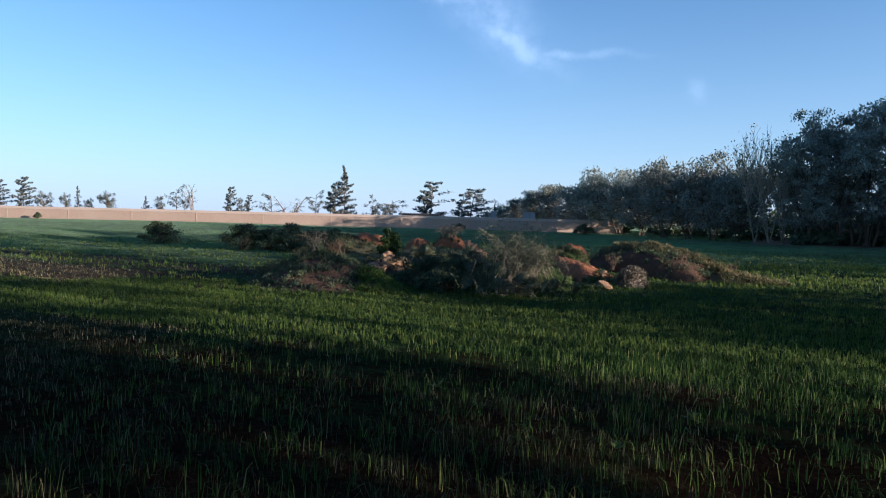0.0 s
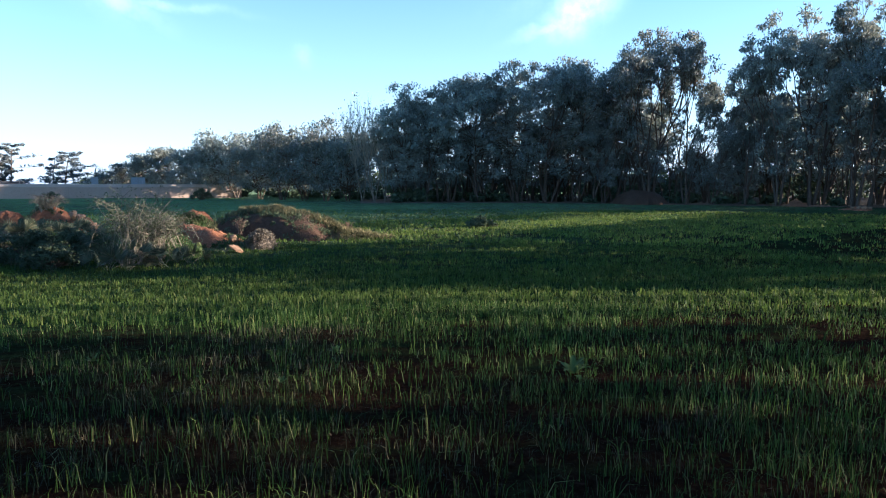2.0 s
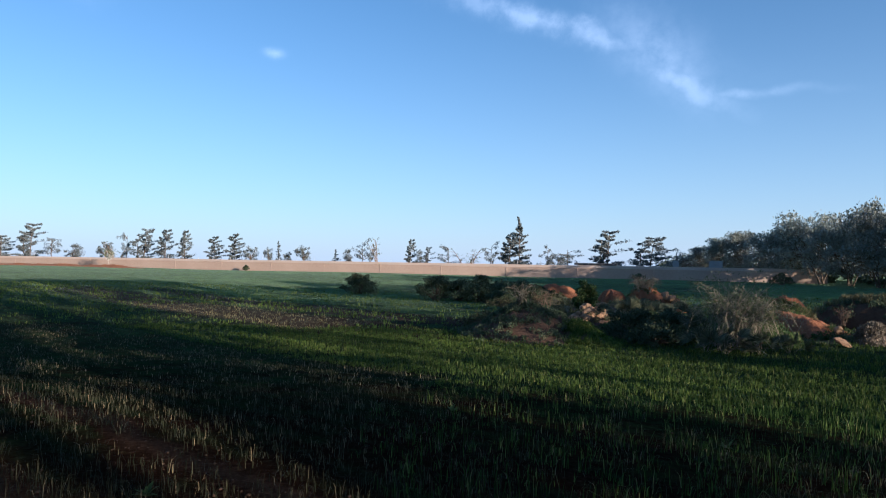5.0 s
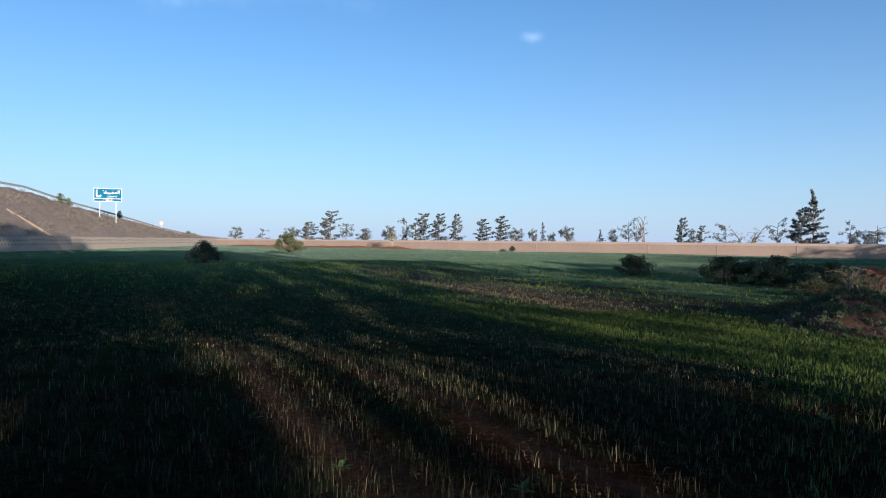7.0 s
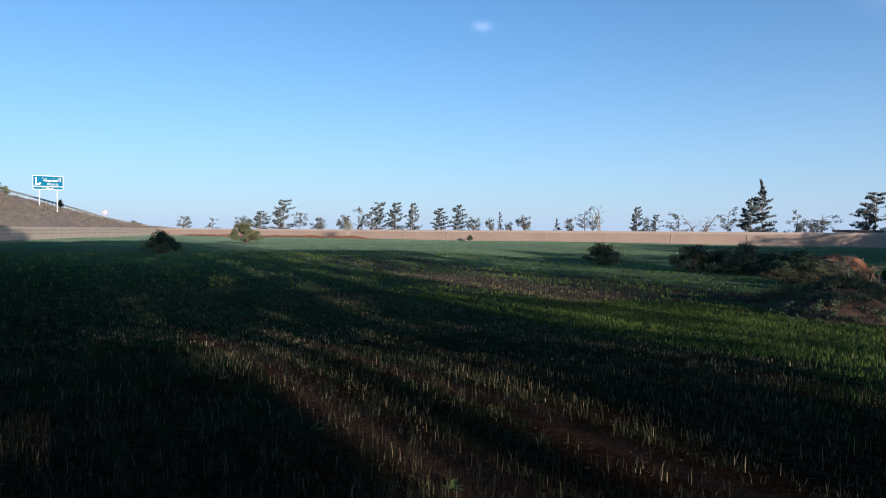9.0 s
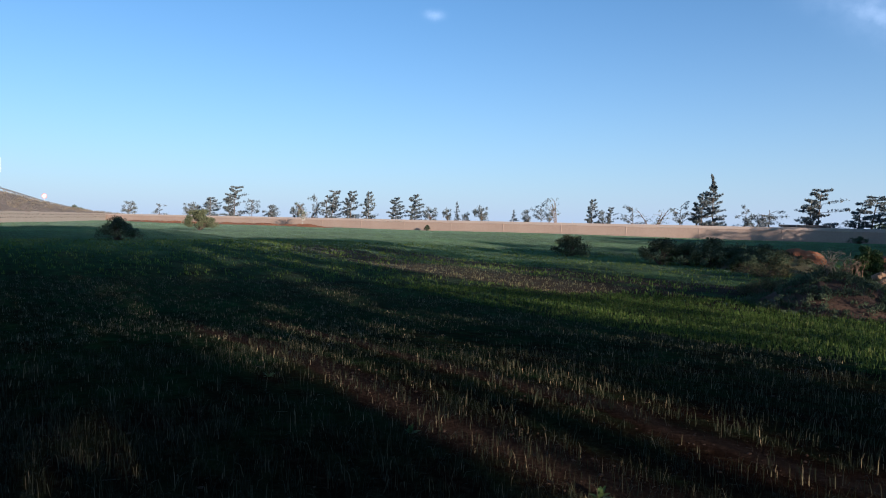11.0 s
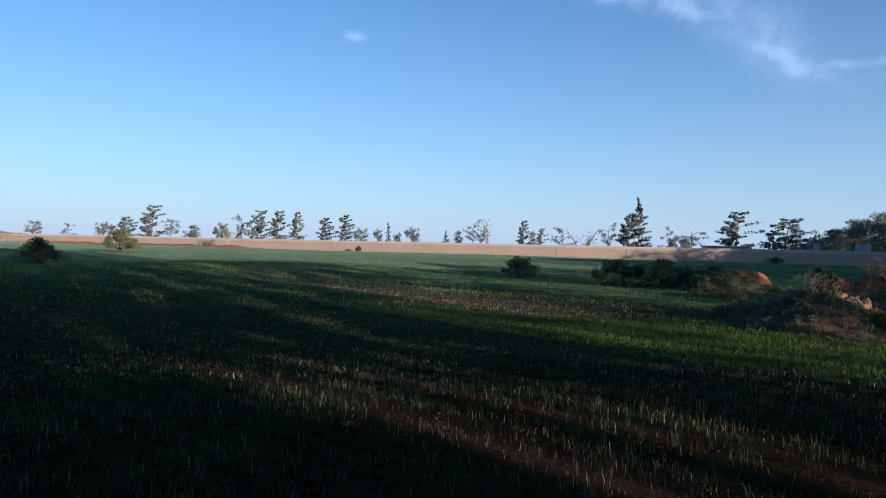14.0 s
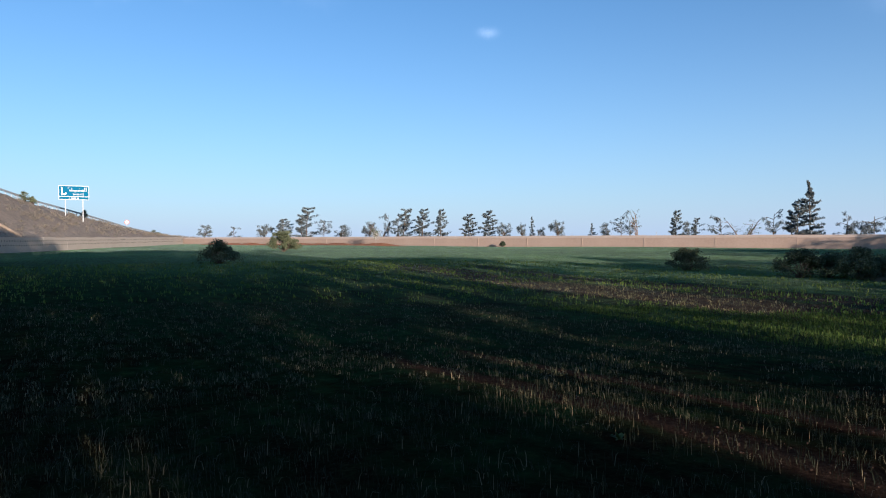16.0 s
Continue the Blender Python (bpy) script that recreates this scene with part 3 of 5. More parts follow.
def guard_rail():
    rail = base("guard_rail", "galvanised steel guard rail along the crest of the road bank", "guard rail")
    turn = math.degrees(math.atan2(LEFT_DIR.y, LEFT_DIR.x))
    bm = bmesh.new()
    box(bm, -0.06, -0.06, -0.4, 0.06, 0.06, 0.8, 0.01)
    pm = bpy.data.meshes.new("post")
    bm.to_mesh(pm)
    bm.free()
    pm.materials.append(MAT["steel"])
    a = -30.0
    pts = []
    while a < 190:
        x, y, z = bank_point(a, 12.3)
        ob = piece("post", pm, rail)
        ob.matrix_basis = pose(x, y, z, 0, 0, turn)
        pts.append((a, Vector((x, y, z))))
        a += 2.0
    # folded beam: two ridges and a valley between
    prof = ((0.0, 0.50), (-0.08, 0.54), (-0.08, 0.60), (0.0, 0.64), (0.0, 0.68), (-0.08, 0.72), (-0.08, 0.78), (0.0, 0.82))
    v, f = [], []
    for i, (a, p) in enumerate(pts):
        for o, h in prof:
            q = p + LEFT_OUT * (o - 0.07)
            v.append((q.x, q.y, p.z + h))
    m = len(prof)
    for i in range(len(pts) - 1):
        for j in range(m - 1):
            f.append((i * m + j, (i + 1) * m + j, (i + 1) * m + j + 1, i * m + j + 1))
    beam = piece("beam", mesh_of("beam", v, np.array(f), "steel"), rail)
    md = beam.modifiers.new("thick", "SOLIDIFY")
    md.thickness = 0.02


guard_rail()


def drain_chutes():
    """Narrow concrete channels that run straight down the bank."""
    for a, top in ((32.0, 6.0),):
        v, f = [], []
        for i in range(9):
            o = 0.6 + (top - 0.6) * i / 8
            for da, dz in ((-0.09, 0.06), (-0.06, 0.06), (-0.04, 0.0), (0.04, 0.0), (0.06, 0.06), (0.09, 0.06), (0.09, -0.3), (-0.09, -0.3)):
                x, y, z = bank_point(a + da, o)
                v.append((x, y, z + dz + 0.12))
        for i in range(8):
            for j in range(8):
                f.append((i * 8 + j, i * 8 + (j + 1) % 8, (i + 1) * 8 + (j + 1) % 8, (i + 1) * 8 + j))
        tagged(new("drain_chute", mesh_of("drain_chute", v, np.array(f), "bank")), "narrow pale concrete drain channel down the bank", "drain")


drain_chutes()


def text_mesh(name, body, size, mat, parent, x, z, y, extrude=0.004, align="CENTER"):
    cu = bpy.data.curves.new(name, "FONT")
    cu.body, cu.size, cu.extrude, cu.align_x = body, size, extrude, align
    tmp = bpy.data.objects.new(name, cu)
    scene.collection.objects.link(tmp)
    bpy.context.view_layer.update()
    me = bpy.data.meshes.new_from_object(tmp.evaluated_get(bpy.context.evaluated_depsgraph_get()))
    bpy.data.objects.remove(tmp)
    me.materials.clear()
    me.materials.append(MAT[mat])
    ob = piece(name, me, parent)
    ob.matrix_basis = pose(x, y, z, 90, 0, 0)
    return ob


def road_sign():
    gx, gy = -113.3, 80.0
    sign = base("direction_sign", "blue and white motorway direction sign on two steel posts", "road sign", at=(gx, gy, 0.4), turn=53.5, size=1.09)
    sign.matrix_basis = sign.matrix_basis @ Matrix.Diagonal((0.8, 1, 1, 1))
    # front faces -y of its own frame
    for x, zb in ((-1.5, 5.0), (1.55, 3.9)):
        bm = bmesh.new()
        box(bm, x - 0.09, 0.035, zb - 0.6, x + 0.09, 0.2, 7.6, 0.02)
        part("post", bm, "steel", sign)
    bm = bmesh.new()
    box(bm, -2.65, -0.03, 7.15, 2.65, 0.03, 9.4, 0.015)
    board = part("board", bm, "white_paint", sign, "white-edged sign board")
    bm = bmesh.new()
    box(bm, -2.55, -0.045, 7.72, 2.55, -0.033, 9.3)
    part("upper_field", bm, "sign_blue", board, "blue panel")
    bm = bmesh.new()
    box(bm, -2.55, -0.045, 7.24, 2.55, -0.033, 7.62)
    part("lower_field", bm, "sign_blue", board, "blue strip")
    bm = bmesh.new()
    box(bm, -2.2, -0.06, 7.85, -1.95, -0.047, 9.1)
    box(bm, -1.95, -0.06, 7.9, -1.35, -0.047, 8.12)
    tri = bmesh.new()
    for co in ((-1.5, -0.06, 8.35), (-1.15, -0.06, 8.15), (-1.5, -0.06, 7.85)):
        tri.verts.new(co)
    tri.faces.new(tri.verts)
    tri.to_mesh(me := bpy.data.meshes.new("tmp"))
    tri.free()
    bm.from_mesh(me)
    part("arrow", bm, "white_paint", board, "white exit arrow")
    # Arabic place name as joined strokes on one base line with dots
    bm = bmesh.new()
    box(bm, -0.7, -0.06, 8.5, 1.75, -0.047, 8.62)
    for x, h, w in ((2.15, 0.62, 0.12), (1.9, 0.62, 0.12), (1.5, 0.24, 0.4), (0.95, 0.22, 0.35), (0.35, 0.2, 0.14), (0.0, 0.18, 0.14), (-0.35, 0.55, 0.11), (-0.7, 0.28, 0.12)):
        box(bm, x - w / 2, -0.061, 8.5, x + w / 2, -0.046, 8.5 + h)
    for x, z in ((0.95, 8.95), (0.3, 8.36), (0.12, 8.36), (-0.85, 8.95), (-1.0, 8.95)):
        box(bm, x - 0.05, -0.061, z, x + 0.05, -0.046, z + 0.1)
    part("upper_lettering", bm, "white_paint", board)
    text_mesh("lettering", "SKHIRATE", 0.44, "white_paint", board, 0.75, 7.86, -0.05)
    bm = bmesh.new()
    for x0, x1 in ((-0.85, -0.72), (-0.45, 0.35), (0.55, 0.85)):
        box(bm, x0, -0.06, 7.35, x1, -0.047, 7.5)
    part("lower_lettering", bm, "white_paint", board)


road_sign()


def round_sign():
    x, y, z = bank_point(118, 11.6)
    s = base("round_sign", "small round white road sign with a red rim on a post", "road sign", at=(x, y, z), turn=50)
    bm = bmesh.new()
    box(bm, -0.04, 0.02, -0.4, 0.04, 0.1, 1.9, 0.01)
    part("post", bm, "steel", s)
    for nm, r, yy, mt in (("rim", 0.55, 0.0, "red_paint"), ("face", 0.43, -0.03, "white_paint")):
        bm = bmesh.new()
        bmesh.ops.create_cone(bm, cap_ends=True, segments=24, radius1=r, radius2=r, depth=0.04)
        bmesh.ops.transform(bm, matrix=pose(0, yy, 1.75, 90, 0, 0), verts=bm.verts)
        part(nm, bm, mt, s)


round_sign()


# ---- gum trees ----
def on_bearing(a, d):
    return -0.6 + d * math.sin(radians(a)), -0.7 + d * math.cos(radians(a))


def gum_tree_meshes(seed, h, width, skirt, count, stems=3, leaf=0.3, leaf_w=0.12, clump=0.075):
    """Trunk and crown meshes of a gum tree h metres high: stems that fork four times, with a clump of leaves at each end."""
    rng, rr = np.random.default_rng(seed), random.Random(seed)
    limbs, ends, sides = [], [], []

    def grow(p, d, length, r, level):
        pts = [p]
        for _ in range(3):
            d = (d + Vector((rr.gauss(0, 0.13), rr.gauss(0, 0.13), 0.07))).normalized()
            pts.append(pts[-1] + d * length / 3)
        limbs.append((pts if level < 4 else [pts[0], pts[-1]], r, r * 0.62))
        if level < 2:
            sides.extend(pts[1:])
        if level == 4:
            ends.append(pts[-1])
            return
        if level == 3:
            ends.append(pts[2])
        n, a0 = (2 if level == 0 else 3), rr.uniform(0, 6.28)
        ax = d.orthogonal().normalized()
        for i in range(n):
            w = Matrix.Rotation(a0 + 6.283 * i / n + rr.uniform(-0.5, 0.5), 3, d) @ ax
            t = radians(rr.uniform(14, 40))
            grow(pts[-1], (d * math.cos(t) + w * math.sin(t)).normalized(), length * rr.uniform(0.6, 0.82), r * 0.6, level + 1)

    a0 = rr.uniform(0, 6.28)
    for k in range(stems):
        a, t = a0 + 6.283 * k / stems + rr.uniform(-0.4, 0.4), radians(rr.uniform(5, 19))
        grow(Vector((math.cos(a) * 0.3, math.sin(a) * 0.3, -0.2)), Vector((math.cos(a) * math.sin(t), math.sin(a) * math.sin(t), math.cos(t))), h * rr.uniform(0.24, 0.32), 0.0105 * h, 0)
    for _ in range(skirt):
        p = rr.choice(sides)
        if p.z < 0.14 * h:
            p = p + Vector((0, 0, 0.12 * h))
        a, reach_out = rr.uniform(0, 6.28), rr.uniform(0.1, 0.36) * width
        e = p + Vector((math.cos(a) * reach_out, math.sin(a) * reach_out, rr.uniform(-0.05, 0.35) * reach_out))
        limbs.append(([p, p.lerp(e, 0.5) + Vector((0, 0, 0.1 * reach_out)), e], 0.0035 * h, 0.0012 * h))
        ends.append(e)
    top = max(e.z for e in ends)
    out = sorted(math.hypot(e.x, e.y) for e in ends)[int(len(ends) * 0.93)]
    kz, kr = (h - clump * width * 0.6) / top, width / 2 / out
    fit_to = lambda q: Vector((q.x * kr, q.y * kr, q.z * kz))
    tubes = Tubes(4)
    for pts, r0, r1 in limbs:
        tubes.add([fit_to(q) for q in pts], r0, r1)
    cs = [tuple(fit_to(e)) for e in ends]
    rs = [clump * width * rr.uniform(0.55, 1.25) for _ in ends]
    v, f = leaves(rng, cs, rs, count, leaf, leaf_w, 0.6)
    return tubes.mesh("trunk", "bark"), mesh_of("crown", v, f, "gum_leaf")


# thick crowns down to the undergrowth; tall open crowns on bare limbs; smaller, farther trees; the shaded inner wood
GUMS = [gum_tree_meshes(11, 14, 10.0, 90, 15000, 3), gum_tree_meshes(12, 14, 9.0, 80, 14000, 3), gum_tree_meshes(13, 14, 11.0, 100, 15500, 4), gum_tree_meshes(14, 14, 9.0, 80, 14000, 2)]
OPEN = [gum_tree_meshes(21, 14, 8.6, 26, 12500, 3, 0.27, 0.105, 0.07), gum_tree_meshes(22, 14, 8.0, 20, 11500, 3, 0.27, 0.105, 0.068), gum_tree_meshes(23, 14, 9.4, 30, 13500, 4, 0.27, 0.105, 0.066)]
SMALL = [gum_tree_meshes(41, 14, 15.0, 110, 8500, 4, 0.5, 0.23, 0.085), gum_tree_meshes(42, 14, 13.0, 110, 8000, 3, 0.5, 0.23, 0.09), gum_tree_meshes(43, 14, 16.0, 120, 8500, 4, 0.5, 0.23, 0.085)]
DEEP = [gum_tree_meshes(31, 14, 9.0, 70, 4200, 3, 0.6, 0.27, 0.09), gum_tree_meshes(32, 14, 8.0, 60, 4000, 2, 0.6, 0.27, 0.09)]


def gum(x, y, h, kind, turn, wide=1.0, label="tall grey-green gum tree at the edge of the wood", kinds=GUMS):
    tr, cr = kinds[kind % len(kinds)]
    e = tagged(new("gum_tree"), label, "tree", "wood beside the field")
    k = h / 14
    e.matrix_basis = pose(x, y, ground_z(x, y), 0, 0, turn) @ Matrix.Diagonal((k * wide, k * wide, k, 1))
    piece("trunk", tr, e)
    piece("crown", cr, e)
    return e


def wood():
    rr = random.Random(21)
    far_label, open_label = "rounded grey-green gum tree in the farther edge of the wood", "tall open-crowned gum tree with bare forking limbs beside the field"
    # front row: bearing from the walk's start, distance, height, width factor
    for a, d, h, w in ((13.4, 108, 4.2, 1.0), (14.9, 105, 5.0, 1.0), (16.5, 101, 6.0, 1.0), (18.0, 98, 6.8, 0.95), (19.6, 94, 7.9, 0.95), (21.3, 91, 8.5, 0.9), (23.0, 87, 8.5, 0.9), (24.8, 82, 8.2, 0.9), (26.6, 78, 8.5, 0.9), (28.4, 74, 8.6, 0.85),
                       (30.2, 71, 8.6, 0.85), (32.0, 68, 8.0, 0.8)):
        gum(*on_bearing(a, d), h, rr.randrange(3), rr.uniform(0, 360), w, far_label, SMALL)
    for a, d, h, w in ((36.6, 62, 8.6, 1.0), (38.4, 61, 10.6, 1.0), (40.6, 62, 11.2, 1.05), (43.2, 61, 11.6, 1.05), (46.0, 62, 12.3, 1.05), (48.8, 61, 12.9, 1.05), (51.2, 62, 12.2, 0.95), (53.4, 61, 9.8, 0.9), (61.8, 61, 7.0, 0.9), (64.4, 63, 8.2, 0.9), (79, 60, 16, 1.0)):
        gum(*on_bearing(a, d), h, rr.randrange(4), rr.uniform(0, 360), w)
    for a, d, h, w in ((54.8, 62, 13.6, 0.8), (57.0, 61, 15.2, 0.85), (59.8, 62, 14.6, 0.8), (66.4, 60, 14.8, 0.85), (68.6, 61, 16.2, 0.9), (71.4, 60, 16.0, 0.9), (74.6, 61, 15.6, 0.95)):
        gum(*on_bearing(a, d), h, rr.randrange(3), rr.uniform(0, 360), w, open_label, OPEN)
    # deeper rows
    for row in range(2):
        for k in range(19):
            a = 15 + k * 3.45 + rr.uniform(-1.0, 1.0)
            d0 = 112 - (a - 13) * 2.2 if a < 36 else 62
            d = d0 + 6 + row * 9 + rr.uniform(-2, 2)
            hm = 4.5 + (a - 13) * 0.19 if a < 36 else 9.0 + (min(a, 66) - 36) * 0.12
            if 60.2 < a < 65.6:
                hm *= 0.55
            gum(*on_bearing(a, d), max(3.5, hm * rr.uniform(0.75, 0.92)), rr.randrange(2), rr.uniform(0, 360), rr.uniform(0.9, 1.25), "dark gum tree standing deeper in the wood", DEEP)


wood()


def litter_floor():
    """Brown leaf litter under the wood, a thin sheet over the field."""
    v, f = [], []
    ang = np.arange(33, 100, 1.5)
    for i, a in enumerate(ang):
        for d in (59, 60, 63, 70, 85, 110):
            w = d + (2.2 * noise.noise((a * 0.4, 0, 0)) if d < 62 else 0)
            x, y = -0.6 + w * math.sin(radians(a)), -0.7 + w * math.cos(radians(a))
            v.append((x, y, ground_z(x, y) + (0.004 if d < 59.5 else 0.06)))
    for i in range(len(ang) - 1):
        for j in range(5):
            f.append((i * 6 + j, i * 6 + j + 1, (i + 1) * 6 + j + 1, (i + 1) * 6 + j))
    tagged(new("wood_floor", mesh_of("wood_floor", v, np.array(f), "litter", True)), "brown leaf litter on the floor of the wood", "ground", kind="structure")


litter_floor()


def undergrowth():
    rng = np.random.default_rng(31)
    cs, rs = [], []
    for _ in range(130):
        a = rng.uniform(14, 71.5)
        d0 = 112 - (a - 13) * 2.1 if a < 36 else 60
        d = d0 + abs(rng.normal(3, 9))
        x, y = -0.6 + d * math.sin(radians(a)), -0.7 + d * math.cos(radians(a))
        r = rng.uniform(0.35, 1.0)
        cs.append((x, y, r * 0.55))
        rs.append(r)
    # deeper clumps added to block the bright horizon between the trunks
    for _ in range(520):
        a = rng.uniform(12, 72)
        d0 = 112 - (a - 13) * 2.1 if a < 36 else 63
        d = d0 + rng.uniform(14, 34)
        x, y = -0.6 + d * math.sin(radians(a)), -0.7 + d * math.cos(radians(a))
        r = rng.uniform(1.4, 2.9)
        cs.append((x, y, r * 0.8))
        rs.append(r)
    v, f = leaves(rng, cs, rs, 42000, 0.55, 0.28, 0.2)
    v[:, 2] = np.maximum(v[:, 2], 0.02)
    tagged(new("wood_undergrowth", mesh_of("wood_undergrowth", v, f, "shrub_leaf")), "dark scrubby undergrowth along the foot of the wood", "undergrowth", kind="stuff")


undergrowth()


def bare_tree(x, y, h, seed, mat="pale_twig", label="leafless pale tree with many upright thin branches at the wood's edge", spread=0.35, leafy=0, name="bare_tree"):
    rr = random.Random(seed)
    e = base(name, label, "tree", at=(x, y, ground_z(x, y)))
    tb, tw = Tubes(6), Tubes(4)
    cs, rs = [], []
    for s in range(3):
        a = rr.uniform(0, 6.28)
        top = Vector((math.cos(a) * h * 0.12, math.sin(a) * h * 0.12, h * rr.uniform(0.55, 0.7)))
        st = [Vector((0, 0, -0.1)), top * 0.5 + Vector((rr.uniform(-.2, .2), rr.uniform(-.2, .2), 0)), top]
        tb.add(st, 0.0055 * h, 0.003 * h)
        for i in range(16):
            p = st[1].lerp(st[2], rr.random())
            b = rr.uniform(0, 6.28)
            q = p + Vector((math.cos(b) * spread, math.sin(b) * spread, rr.uniform(0.6, 1.1))) * h * rr.uniform(0.2, 0.36)
            q.z = min(q.z, h)
            tw.add([p, p.lerp(q, 0.5) + Vector((0, 0, -0.02 * h)), q], 0.0028 * h, 0.0014 * h)
            for k in range(4):
                o = p.lerp(q, rr.uniform(0.3, 1))
                r = o + Vector((rr.uniform(-1, 1) * spread, rr.uniform(-1, 1) * spread, rr.uniform(0.3, 1))) * h * 0.13
                tw.add([o, r], 0.0014 * h, 0.0007 * h)
                cs.append(r)
                rs.append(0.06 * h)
    piece("trunk", tb.mesh("trunk", "grey_twig" if mat == "pale_twig" else mat), e)
    piece("limb", tw.mesh("limb", mat), e)
    if leafy:
        v, f = leaves(np.random.default_rng(seed), [tuple(c) for c in cs], rs, leafy, 0.22, 0.1)
        piece("crown", mesh_of("crown", v, f, "grey_leaf"), e)
    return e


for k, (a, d, h) in enumerate(((33.2, 63, 9.4), (34.2, 62, 10.2), (35.1, 63, 9.6))):
    bare_tree(-0.6 + d * math.sin(radians(a)), -0.7 + d * math.cos(radians(a)), h, 40 + k, leafy=500 if k != 1 else 0)


# ---- unseen windbreak, its gaps shaped so that its shade fits the field ----
def windbreak(u0, u1, s, z0, z1, name="shade_foliage", cover=3.6, seed=0, ragged=2.0):
    """An added, unseen screen of gum foliage, u0 to u1 across the light, s metres towards the sun, between the heights
    z0 and z1.
    """
    rng, rr = np.random.default_rng(seed + 100), random.Random(seed)
    e = base(name, "unseen gum windbreak added to shade the field", "tree", "windbreak rows")
    w, hh = u1 - u0, z1 - z0
    big = 1.4 if w > 2.3 else 1.0
    n = int(w * hh * cover / 0.09 / big ** 2)
    uu, zz, dd = rng.uniform(u0, u1, n), z0 + hh * rng.random(n) ** 0.95, rng.uniform(-1.5, 1.5, n)
    # ragged upper edge
    zz -= np.array([max(0.0, 0.6 * ragged * (1 + noise.noise((a * 0.9, seed, 0.0)))) for a in uu]) * np.clip((zz - z0) / hh, 0, 1) ** 3
    p = uu[:, None] * np.array(ACROSS) + (s + dd)[:, None] * np.array(SUNWARD)
    p[:, 2] = zz
    v, f = leaves(rng, p, np.full(n, 0.12), n, 0.6 * big, 0.32 * big, 0.3)
    v[:, 2] = np.maximum(v[:, 2], 0.0)
    piece("crown", mesh_of("crown", v, f, "gum_leaf"), e)
    tb = Tubes(6)
    k = max(1, int(w / 4))
    for i in range(k):
        q = (u0 + w * (i + 0.5) / k) * ACROSS + s * SUNWARD
        tb.add([q + Vector((0, 0, -0.2)), q + Vector((0.1, 0.1, z1 * 0.5)), q + Vector((0, 0, z1 * 0.9))], 0.2, 0.05)
    piece("trunk", tb.mesh("trunk", "bark"), e)


TAN = math.tan(radians(SUN_EL))
ROW = 48.0


def reach(s):
    """The height in the row whose shade ends at s, on the lower ground beyond the rise."""
    return (ROW - s) * TAN - 0.42 * ease(-s / 8)


